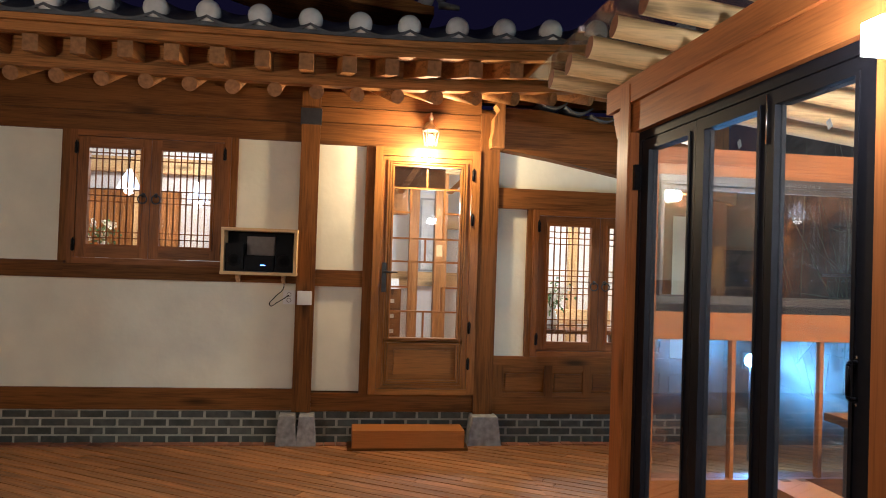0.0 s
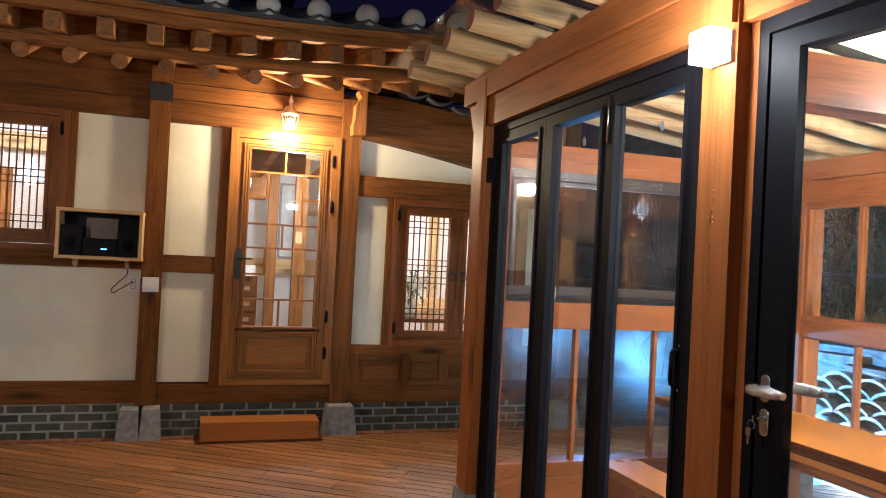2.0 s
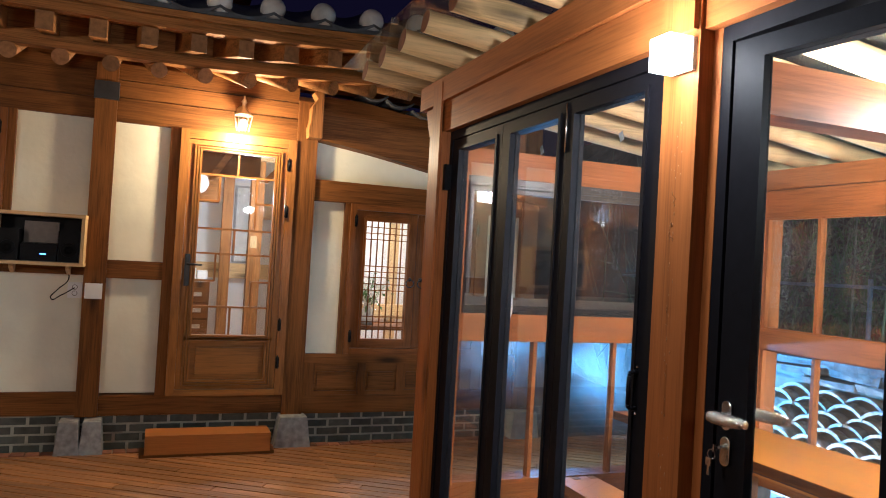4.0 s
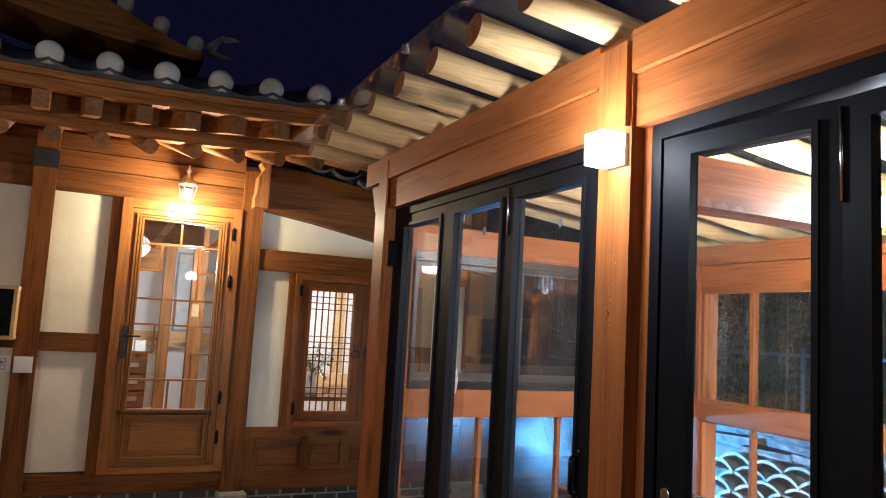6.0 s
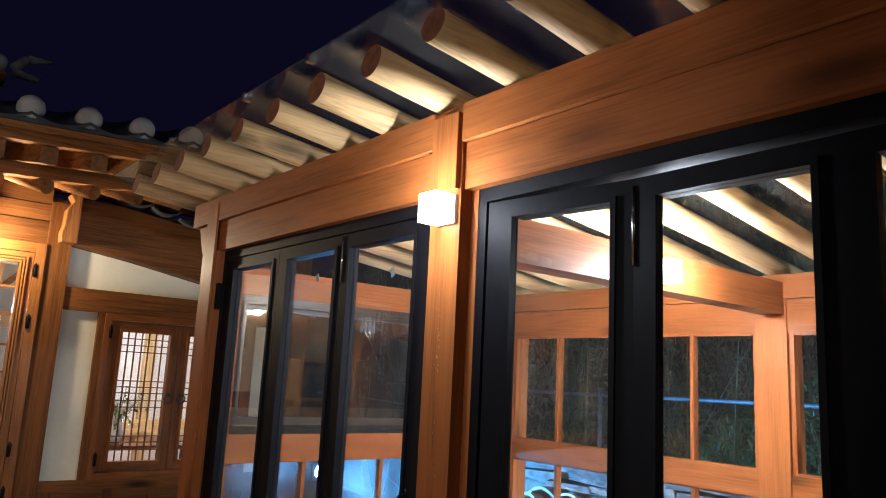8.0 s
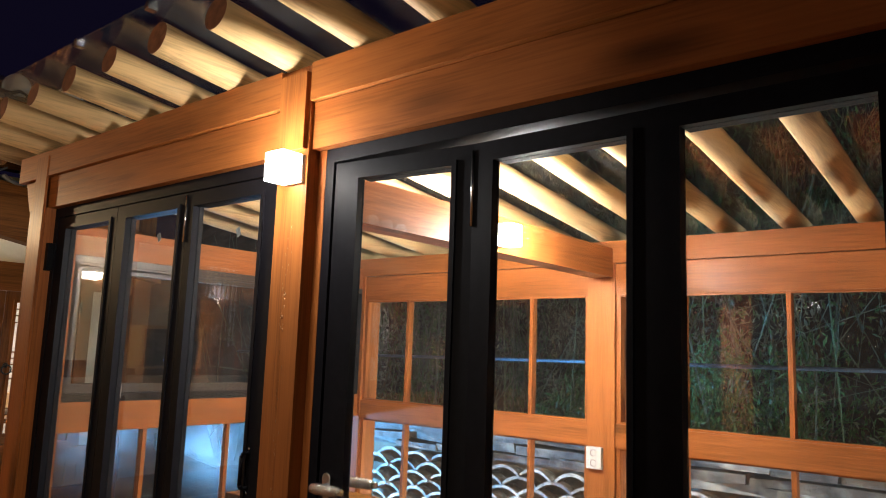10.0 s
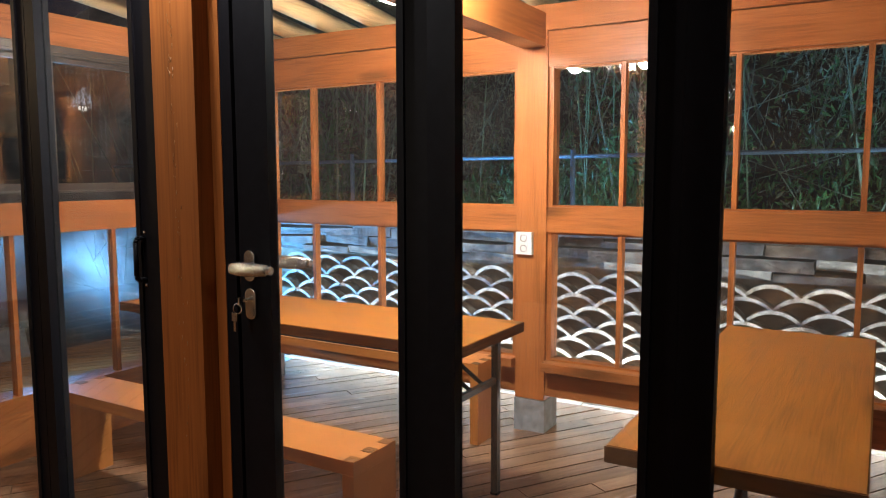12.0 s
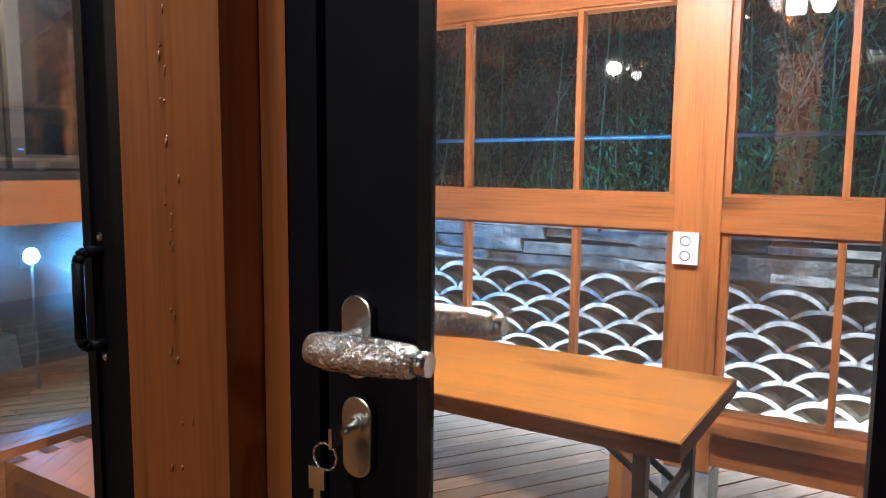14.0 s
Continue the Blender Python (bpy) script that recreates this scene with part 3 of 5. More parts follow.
def glazing_bar(x0, x1, z0, z1):
    bx("glazing_bar", (x0, x1, f + 0.020, f + 0.052, z0, z1), DOORWOOD["x" if x1 - x0 > z1 - z0 else "z"], leaf, "", 0.002)


b = 0.008
for z in (2.245, 1.80, 1.595, 1.155):
    glazing_bar(dg0, dg1, z - b, z + b)
for x0, x1, z in ((dg0, 1.06, 2.03), (1.36, dg1, 2.03), (dg0, 1.06, 1.37), (1.36, dg1, 1.37)):
    glazing_bar(x0, x1, z - b, z + b)
for x, z0, z1 in ((1.20, 2.253, dz1), (1.06, 2.03, 2.237), (1.36, 1.808, 2.237), (1.20, 1.603, 1.792), (1.06, 1.37, 1.587), (1.36, 1.163, 1.37), (1.20, dz0, 1.147)):
    glazing_bar(x - b, x + b, z0, z1)
for z in (0.70, 1.02, 1.98, 2.38):
    hinge(door, 1.612, f - 0.006, z)
hd = part("handle_plate", box(bmesh.new(), 0.822, 0.862, f - 0.002, f + 0.012, 1.32, 1.58), STEEL, door, "black iron handle plate", 0.004)
bm = bmesh.new()
rod(bm, (0.842, f, 1.50), (0.842, f - 0.05, 1.50), 0.009, seg=10)
rod(bm, (0.836, f - 0.05, 1.50), (0.955, f - 0.052, 1.498), 0.010, 0.007, seg=10)
part("lever", bm, STEEL, hd, "black iron lever")

# wooden step block
bm = box(bmesh.new(), 0.605, 1.555, 6.67, 6.93, 0.026, 0.172)
step = solid("step_block", bm, BENCH["x"], "orange-brown solid timber step block below the entrance", "step", "thing", 0.007)
bm = box(bmesh.new(), 0.57, 1.59, 6.69, 6.91, -0.002, 0.026)
solid("step_runner", bm, OLD["x"], "thin dark board under the step block", "board", "thing", 0.003)

# wall lantern
lan = thing("wall_lantern", (1.20, 6.83, 2.60), "small metal lantern with a lit bulb above the entrance", "wall lamp")
bm = bmesh.new()
lathe(bm, (1.20, Y - 0.005, 2.80), [(0.045, 0.0), (0.045, -0.012), (0.02, -0.03)], 18, "y")
part("back_plate", bm, BRASS, lan, "brass back plate")
bm = bmesh.new()
for p, q in (((1.20, 6.97, 2.80), (1.20, 6.90, 2.86)), ((1.20, 6.90, 2.86), (1.20, 6.83, 2.83)), ((1.20, 6.83, 2.90), (1.20, 6.83, 2.78))):
    rod(bm, p, q, 0.008, seg=8)
part("arm", bm, BRASS, lan)
bm = bmesh.new()
lathe(bm, (1.20, 6.83, 2.60), [(0.078, 0.135), (0.070, 0.150), (0.035, 0.185), (0.018, 0.20), (0.016, 0.235), (0.024, 0.25), (0.010, 0.275), (0.002, 0.30)], 6)
part("cap", bm, BRASS, lan, "metal lantern cap")
bm = bmesh.new()
for k in range(6):
    a = 2 * math.pi * k / 6
    rod(bm, (1.20 + 0.046 * math.cos(a), 6.83 + 0.046 * math.sin(a), 2.61), (1.20 + 0.072 * math.cos(a), 6.83 + 0.072 * math.sin(a), 2.738), 0.0035, seg=6)
part("cage", bm, BRASS, lan)
bm = bmesh.new()
lathe(bm, (1.20, 6.83, 2.615), [(0.004, 0.0), (0.020, 0.01), (0.027, 0.035), (0.022, 0.065), (0.012, 0.09)], 14)
part("bulb", bm, BULB, lan, "lit warm bulb")

# stereo in an open wall box, on two brackets
stereo = thing("stereo_shelf", (-0.21, 6.86, 1.44), "small open pine wall box holding a black stereo", "shelf")
for d, ax in (((-0.525, 0.095, 6.74, 6.99, 1.805, 1.83), "x"), ((-0.525, 0.095, 6.74, 6.99, 1.44, 1.465), "x"), ((-0.522, -0.498, 6.742, 6.99, 1.465, 1.805), "z"), ((0.068, 0.092, 6.742, 6.99, 1.465, 1.805), "z")):
    bx("board", d, PINE[ax], stereo, "", 0.003)
bx("back_board", (-0.498, 0.068, 6.975, 6.99, 1.465, 1.805), BLACK, stereo, "", 0.0)
for x in (-0.40, -0.02):
    bm = bmesh.new()
    prism(bm, [(6.99, 1.44), (6.86, 1.44), (6.87, 1.41), (6.96, 1.37), (6.99, 1.37)], x - 0.014, x + 0.014, "yz")
    part("bracket", bm, PINE["y"], stereo)
unit = thing("stereo", (-0.21, 6.88, 1.465), "black compact stereo with two loudspeakers", "stereo")
bx("main_unit", (-0.335, -0.095, 6.80, 6.96, 1.468, 1.60), BLACK, unit, "", 0.006)
bx("display", (-0.205, -0.165, 6.797, 6.80, 1.518, 1.526), BLUELED, unit, "blue lit display", 0.0)
# its grey tone takes the place of plaster mirrored in a glossy pane
bx("paper_box", (-0.33, -0.10, 6.90, 6.96, 1.605, 1.765), GREYALU, unit, "grey panel, stand-in for a pane mirroring the plaster", 0.004)
for x0, x1 in ((-0.49, -0.345), (-0.085, 0.06)):
    sp = bx("loudspeaker", (x0, x1, 6.78, 6.96, 1.468, 1.70), BLACK, unit, "black loudspeaker", 0.006)
    bm = bmesh.new()
    lathe(bm, ((x0 + x1) / 2, 6.78, 1.56), [(0.055, 0.0), (0.052, -0.006), (0.02, 0.006 - 0.004), (0.004, -0.006)], 20, "y")
    part("cone", bm, RUBBER, sp)

# sockets, switch and loose cable
for x0, x1, z0, z1, nm in ((-0.022, 0.080, 1.19, 1.31, "wall_socket"), (0.100, 0.225, 1.19, 1.31, "wall_switch")):
    yy = Y - 0.012 if nm == "wall_socket" else Y - 0.047
    root = thing(nm, ((x0 + x1) / 2, yy, z0), "white plastic " + ("double socket on plaster" if nm == "wall_socket" else "switch plate on a timber post"), "socket")
    bx("plate", (x0, x1, yy, yy + (0.05 if nm == "wall_socket" else 0.012), z0, z1), PLASTIC, root, "", 0.004)
    for dx in (0.3, 0.7):
        cx = x0 + (x1 - x0) * 0.5
        cz = z0 + (z1 - z0) * dx
        if nm == "wall_socket":
            bm = bmesh.new()
            lathe(bm, (cx, yy - 0.001, cz), [(0.020, 0.003), (0.020, -0.002), (0.016, 0.001), (0.004, 0.002)], 14, "y")
            part("socket_face", bm, GREYALU, root)
        else:
            bx("rocker", (x0 + (x1 - x0) * (dx - 0.16), x0 + (x1 - x0) * (dx + 0.16), yy - 0.006, yy + 0.002, z0 + 0.03, z1 - 0.03), PLASTIC, root, "", 0.002)
cur = bpy.data.curves.new("cable", "CURVE")
cur.dimensions, cur.bevel_depth, cur.bevel_resolution = "3D", 0.004, 2
sp = cur.splines.new("BEZIER")
pts = [(0.03, 6.97, 1.27), (-0.06, 6.95, 1.21), (-0.13, 6.97, 1.18), (-0.09, 6.98, 1.25), (-0.02, 6.985, 1.33), (-0.03, 6.985, 1.42)]
sp.bezier_points.add(len(pts) - 1)
for q, co in zip(sp.bezier_points, pts):
    q.co, q.handle_left_type, q.handle_right_type = co, "AUTO", "AUTO"
cab = new("cable", cur)
cab.data.materials.append(BLACK)
tagged(cab, "thin black loose power cable hanging from a socket", "cable")

# ---- the eaves and roof of the house ----
roof = thing("roof", (0, Y, 3.0), "tiled house roof on round rafters and square flying rafters", "roof", kind="structure")


def lift(x):
    return 0.035 * max(0.0, x - 0.6) ** 1.5


def fan(x):
    """How far a rafter's inner end lies behind its tip: the rafters spread towards the inner corner."""
    return 0.55 * max(0.0, x - 0.2)


for k in range(-9, 22):
    x = -2.01 + 0.319 * k
    if x > 4.5:
        break
    r = 0.057
    bm = bmesh.new()
    rod(bm, (x, 6.30, 2.895 + lift(x)), (x - fan(x), 7.35, 3.30 + lift(x)), r, r * 1.05, 18)
    end_grain(part("rafter", bm, EAVE["y"], roof, "round pine rafter", 0.003), 1, EAVE_END)
    fx = x - 0.07
    bm = bmesh.new()
    a, c = Vector((fx, 5.99, 3.065 + lift(fx))), Vector((fx, 7.1, 3.30 + lift(fx)))
    prism(bm, [(a.y, a.z - 0.078), (a.y, a.z + 0.045), (c.y, c.z + 0.05), (c.y, c.z - 0.06), (6.32, a.z - 0.03)], fx - 0.054, fx + 0.054, "yz")
    for v in bm.verts:
        v.co.x -= (v.co.y - 5.99) / 1.11 * fan(fx)
    end_grain(part("flying_rafter", bm, EAVE["y"], roof, "square flying rafter", 0.005), 1, EAVE_END)


def strip(name, y0, y1, z0, z1, mat, slope=0.0, x0=-5.0, x1=4.4, bevel=0.0):
    """A long board along the eaves that follows their lift."""
    bm = bmesh.new()
    n = 24
    rows = []
    for i in range(n + 1):
        x = x0 + (x1 - x0) * i / n
        h = lift(x)
        rows.append([bm.verts.new((x, y, z + h)) for y, z in ((y0, z0), (y1, z0 + slope), (y1, z1 + slope), (y0, z1))])
    for p, q in zip(rows, rows[1:]):
        for i in range(4):
            bm.faces.new((p[i], p[(i + 1) % 4], q[(i + 1) % 4], q[i]))
    bm.faces.new(rows[0][::-1])
    bm.faces.new(rows[-1])
    bmesh.ops.recalc_face_normals(bm, faces=bm.faces)
    return part(name, bm, mat, roof, "", bevel)


strip("eave_batten", 6.265, 6.36, 2.945, 3.00, EAVE["x"])
strip("blocking_board", 6.33, 6.35, 3.00, 3.21, EAVE["x"])
strip("fascia", 5.955, 6.05, 3.118, 3.185, EAVE["x"])
strip("fascia_top", 5.925, 6.02, 3.19, 3.235, EAVE["x"])
strip("soffit_board", 6.03, 7.4, 3.115, 3.135, OLD["y"], 0.30)
strip("soffit_board", 6.36, 7.4, 2.965, 2.985, OLD["y"], 0.36)
strip("roof_deck", 5.93, 9.2, 3.24, 3.27, TILE, 0.80)

PITCH = 0.3655
for k in range(-9, 18):
    x = -1.65 + PITCH * k
    if x > 4.2:
        break
    h = lift(x)
    # round cover tiles up the slope, with their lime-filled end
    bm = bmesh.new()
    rod(bm, (x, 5.98, 3.315 + h), (x, 8.9, 4.04 + h), 0.080, seg=14)
    part("cover_tile_row", bm, TILE, roof, "row of dark grey cover tiles")
    bm = bmesh.new()
    lathe(bm, (x, 5.958, 3.352 + h), [(0.086, 0.06), (0.088, 0.0), (0.075, -0.03), (0.045, -0.048), (0.004, -0.053)], 20, "y")
    part("tile_end", bm, LIME, roof, "white lime tile end")
    # curved pan tile that hangs between two cover tiles
    bm = bmesh.new()
    n = 10
    ring = []
    for j, (yy, dz) in enumerate(((5.90, 0.0), (6.3, 0.2))):
        lo, hi = [], []
        for i in range(n + 1):
            u = -1 + 2 * i / n
            z = 3.235 + 0.055 * u * u + h + dz + (lift(x + PITCH) - h) * (u + 1) / 2
            xx = x + PITCH / 2 + u * PITCH / 2
            lo.append(bm.verts.new((xx, yy, z)))
            hi.append(bm.verts.new((xx, yy, z + 0.020)))
        ring.append((lo, hi))
    for i in range(n):
        (al, ah), (cl, ch) = ring
        bm.faces.new((al[i], al[i + 1], ah[i + 1], ah[i]))
        bm.faces.new((al[i], cl[i], cl[i + 1], al[i + 1]))
        bm.faces.new((ah[i], ah[i + 1], ch[i + 1], ch[i]))
    bmesh.ops.recalc_face_normals(bm, faces=bm.faces)
    part("pan_tile", bm, TILE, roof, "dark curved pan tile")

# sweeping corner of the higher roof behind
up = thing("upper_roof", (0, 9.0, 4.4), "upswept corner of a higher tiled roof", "roof", kind="structure")


def sweep(x):
    return 0.42 * max(0.0, 1.35 - x) ** 1.08


bm = bmesh.new()
rows = []
for i in range(25):
    x = -2.0 + 3.45 * i / 24
    s = sweep(x)
    low = 4.50 + s * 0.42 - 0.10 * math.sin(min(math.pi, s * 2.2))
    rows.append([bm.verts.new(p) for p in ((x, 9.0, low), (x, 9.0, 4.60 + s), (x, 9.25, 4.66 + s), (x, 10.2, low))])
for p, q in zip(rows, rows[1:]):
    for i in range(4):
        bm.faces.new((p[i], p[(i + 1) % 4], q[(i + 1) % 4], q[i]))
bm.faces.new(rows[0])
bm.faces.new(rows[-1])
bmesh.ops.recalc_face_normals(bm, faces=bm.faces)
part("verge_board", bm, EAVE["x"], up, "curved wooden verge board")
for k in range(7):
    x = 1.36 - 0.375 * k
    bm = bmesh.new()
    lathe(bm, (x, 9.0, 4.70 + sweep(x)), [(0.09, 0.3), (0.09, 0.0), (0.06, -0.04), (0.004, -0.05)], 16, "y")
    part("tile_end", bm, LIME, up, "white lime tile end")
bm = bmesh.new()
for a, c, r0, r1 in (((1.5, 9, 4.66), (1.62, 9, 4.80), 0.05, 0.045), ((1.62, 9, 4.80), (1.85, 9, 4.83), 0.045, 0.02), ((1.5, 9, 4.62), (1.75, 9, 4.60), 0.05, 0.03)):
    rod(bm, a, c, r0, r1, 10)
part("corner_ornament", bm, STONE, up, "curled corner tile ornament")

# ---- rooms behind the house front ----
RX0, RX1, RY = HL, 4.0, 9.9
for nm, d, m in (("room_wall_back", (RX0, RX1, RY, RY + 0.1, 0.3, 3.3), ROOMWALL), ("room_wall_left", (RX0 - 0.1, RX0, Y + 0.1, RY, 0.3, 3.3), ROOMWALL),
                 ("room_wall_right", (RX1, RX1 + 0.1, Y + 0.1, RY, -0.05, 3.0), ROOMWALL), ("room_wall_middle", (0.30, 0.42, Y + 0.14, RY, 0.36, 2.9), ROOMWALL),
                 ("room_wall_side", (2.05, 2.15, Y + 0.14, RY, 0.36, 2.9), ROOMWALL)):
    solid(nm, box(bmesh.new(), *d), m, "warm white papered room wall", "wall")
solid("room_floor", box(bmesh.new(), RX0, RX1, Y + 0.13, RY, 0.30, 0.36), BENCH["x"], "oiled wooden room floor", "floor")
solid("room_ceiling", box(bmesh.new(), RX0, RX1, Y + 0.13, RY, 2.95, 3.02), PINE["x"], "pine board room ceiling", "ceiling")
for x, y, w in ((-1.95, 9.86, 0.14), (-0.2, 9.86, 0.14), (1.331, 9.3, 0.112), (1.612, 9.0, 0.140), (2.75, 9.86, 0.12), (3.5, 9.86, 0.12)):
    solid("room_post", box(bmesh.new(), x - w / 2, x + w / 2, y - w / 2, y + w / 2, 0.36, 2.95), EAVE["z"] if 0.5 < x < 2 else PINE["z"], "timber post in the lit room", "post", "structure", 0.008)
for x0, x1, y, z in ((RX0, 0.3, 9.80, 2.656), (RX0, 0.3, 9.82, 1.35), (0.42, 2.05, 9.86, 1.383), (1.70, 2.05, 9.84, 2.12), (0.42, 2.05, 8.9, 2.72), (2.15, RX1, 9.82, 0.95)):
    solid("room_beam", box(bmesh.new(), x0, x1, y - 0.07, y + 0.07, z - 0.09, z + 0.09), PINE["x"], "pine beam across the lit room", "beam", "structure", 0.008)


def pendant(x, y, z):
    root = thing("pendant_lamp", (x, y, z), "small glass bell pendant lamp, lit, hanging in the room", "lamp", "pendants in the room")
    bm = bmesh.new()
    lathe(bm, (x, y, z), [(0.115, 0.0), (0.10, 0.04), (0.055, 0.13), (0.03, 0.17), (0.02, 0.20)], 18)
    part("shade", bm, SHADEGLOW, root, "frosted glass bell shade, lit")
    bm = bmesh.new()
    lathe(bm, (x, y, z - 0.03), [(0.004, -0.035), (0.04, -0.015), (0.05, 0.02), (0.03, 0.05)], 14)
    part("bulb", bm, PENDANT, root, "lit bulb")
    part("cord", rod(bmesh.new(), (x, y, z + 0.2), (x, y, 2.95), 0.005, seg=6), BLACK, root)


pendant(-1.684, 8.3, 2.24)
pendant(-1.009, 8.3, 2.135)
# added ceiling lamp, out of sight above the window head
cl = thing("added_ceiling_lamp", (-1.30, 8.5, 2.95), "added round ceiling lamp, hidden above the window, that lights the room", "lamp")
part("base", lathe(bmesh.new(), (-1.30, 8.5, 2.93), [(0.10, 0.018), (0.10, 0.0), (0.08, -0.006)], 24), PLASTIC, cl)
part("diffuser", lathe(bmesh.new(), (-1.30, 8.5, 2.924), [(0.085, 0.0), (0.075, -0.010), (0.05, -0.018), (0.004, -0.022)], 24), PENDANT, cl, "lit frosted diffuser")
solid("wall_partition", box(bmesh.new(), 0.05, 0.15, 7.17, 9.88, 0.34, 2.92), ROOMWALL, "plain pale partition between the lit rooms", "wall")
# chest of small drawers in the entry
chest = thing("drawer_chest", (0.86, 8.8, 0.36), "dark wooden chest of many small drawers", "chest")
bx("body", (0.60, 1.14, 8.60, 9.0, 0.36, 1.29), OLD["z"], chest, "", 0.006)
for r in range(5):
    for c in range(2):
        d = bx("drawer", (0.625 + 0.255 * c, 0.86 + 0.255 * c, 8.575, 8.60, 0.42 + 0.165 * r, 0.565 + 0.165 * r), OLD["x"], chest, "", 0.004)
        bx("brass_pull", (0.675 + 0.255 * c, 0.81 + 0.255 * c, 8.565, 8.575, 0.478 + 0.165 * r, 0.520 + 0.165 * r), BRASS, d, "brass pull plate", 0.003)
for x, w in ((0.88, 0.12), (1.015, 0.10)):
    bm = box(bmesh.new(), x, x + w, 8.63, 8.78, 1.29, 1.29 + w * 1.1)
    solid("paper_box", bm, PLASTIC, "small white paper box standing on the drawer chest", "box", "thing", 0.004)
bm = box(bmesh.new(), 0.42, 1.18, 8.58, 8.70, 2.115, 2.40)
solid("interior_beam", bm, OLD["x"], "dark timber beam across the entry ceiling", "beam", "structure", 0.008)
bm = box(bmesh.new(), 0.42, 1.50, 7.95, 8.08, 2.345, 2.66)
solid("interior_beam", bm, OLD["x"], "dark timber beam across the entry ceiling", "beam", "structure", 0.008)
for x0, z0, x1, z1 in ((1.00, 2.28, 1.20, 2.60), (1.50, 2.30, 1.80, 2.62)):
    bm = bmesh.new()
    prism(bm, [(x0, z0), (x0 + 0.07, z0), (x1 + 0.07, z1), (x1, z1)], 7.90, 7.945)
    solid("roof_brace", bm, EAVE["x"], "slanting brown brace under the entry ceiling", "brace", "structure", 0.004)
bm = box(bmesh.new(), 1.560, 1.630, 8.926, 8.930, 1.668, 1.80)
solid("paper_note", bm, PINE["z"], "beige paper note on a pine post", "note", "thing")
# pale border and sheet standing for a glazed front at the back wall
bx_glazed = thing("glazed_front", (1.52, 9.89, 1.55), "pale glazed front on the entry wall", "picture")
bx("picture_frame", (1.46, 1.66, 9.86, 9.895, 1.48, 2.42), STONE, bx_glazed, "", 0.004)
bx("sheet", (1.485, 1.635, 9.853, 9.86, 1.505, 2.395), LIME, bx_glazed, "", 0.0)
# side table with flowers behind the right-hand window
tbl = thing("side_table", (2.75, 8.08, 0.36), "low dark wooden side table behind the window", "table")
bx("tabletop", (2.3, 3.5, 7.85, 8.30, 0.90, 0.94), OLD["x"], tbl, "", 0.006)
for x in (2.36, 3.44):
    for y in (7.91, 8.24):
        bx("leg", (x - 0.03, x + 0.03, y - 0.03, y + 0.03, 0.36, 0.90), OLD["z"], tbl, "", 0.004)


def bouquet(name, x, y, z, n, spread, seed):
    rnd = random.Random(seed)
    root = thing(name, (x, y, z), "white flowers with green leaves in a pale vase", "flowers")
    part("vase", lathe(bmesh.new(), (x, y, z), [(0.05, 0), (0.075, 0.06), (0.06, 0.15), (0.035, 0.20), (0.05, 0.23)], 18), LIME, root, "pale ceramic vase")
    heads, green = bmesh.new(), bmesh.new()
    for i in range(n):
        p = Vector((x + rnd.gauss(0, spread), y + rnd.gauss(0, spread), z + 0.36 + rnd.gauss(0, spread * 0.9)))
        rod(green, (x, y, z + 0.2), p, 0.003, seg=5)
        q = Euler((rnd.random() * 3, rnd.random() * 3, 0)).to_matrix()
        for j in range(5):
            a = 2 * math.pi * j / 5
            c = [p + q @ Vector((0.035 * math.cos(a + t) * s, 0.035 * math.sin(a + t) * s, 0.01 * s)) for t, s in ((0, 0.2), (0.5, 1), (0, 1.15), (-0.5, 1))]
            heads.faces.new([heads.verts.new(v) for v in c])
        for j in range(3):
            o = p + Vector((rnd.gauss(0, 0.05), rnd.gauss(0, 0.05), rnd.gauss(-0.05, 0.05)))
            e = q @ Vector((0.05, 0, 0))
            w = q @ Vector((0, 0.016, 0))
            green.faces.new([green.verts.new(v) for v in (o, o + e * 0.5 + w, o + e, o + e * 0.5 - w)])
    part("blossoms", heads, FLOWER, root, "white blossoms")
    part("foliage", green, LEAVES, root, "green leaves")


bouquet("flower_vase", 2.69, 8.05, 0.94, 34, 0.085, 3)
# this second bouquet stands in for a white branching candelabra
bouquet("flower_vase", -2.10, 8.9, 1.48, 16, 0.09, 4)
plank_wall = thing("wall_planked", (-2.2, 9.84, 1.36), "brown planked panel on the room wall", "wall", kind="structure")
for k in range(11):
    bx("plank", (-2.90 + 0.1285 * k, -2.774 + 0.1285 * k, 9.83, 9.855, 1.44, 2.36), EAVE["z"], plank_wall, "", 0.003)
bx_sh = thing("room_shelf", (-1.5, 9.0, 0.36), "low wooden cabinet in the lit room", "cabinet")
bx("body", (-2.4, -0.5, 8.75, 9.2, 0.36, 1.48), BENCH["x"], bx_sh, "", 0.006)
# ---- the pavilion ----
FX, BX, F = 1.92, 4.09, 0.19
pvl = thing("pavilion", (3.0, 2.3, F), "open-sided timber pavilion with glass walls and a clear roof", "pavilion", kind="structure")


def pb(name, dims, axis, label="", bevel=0.006, mat=None):
    return bx(name, dims, (mat or PAV)[axis], pvl, label, bevel)


# posts, on short stone feet
for y0, y1 in ((4.115, 4.30), (2.205, 2.352), (0.305, 0.465)):
    pb("post", (FX, FX + 0.16, y0, y1, 0.355, 2.575 if y0 < 4 else 2.30), "z", bevel=0.010)
    ft = solid("post_foot", box(bmesh.new(), FX - 0.018, FX + 0.163, y0 - 0.001, y1 + 0.003, -0.05, 0.352), STONE, "square stone foot under a pavilion post", "stone", "structure", 0.008)
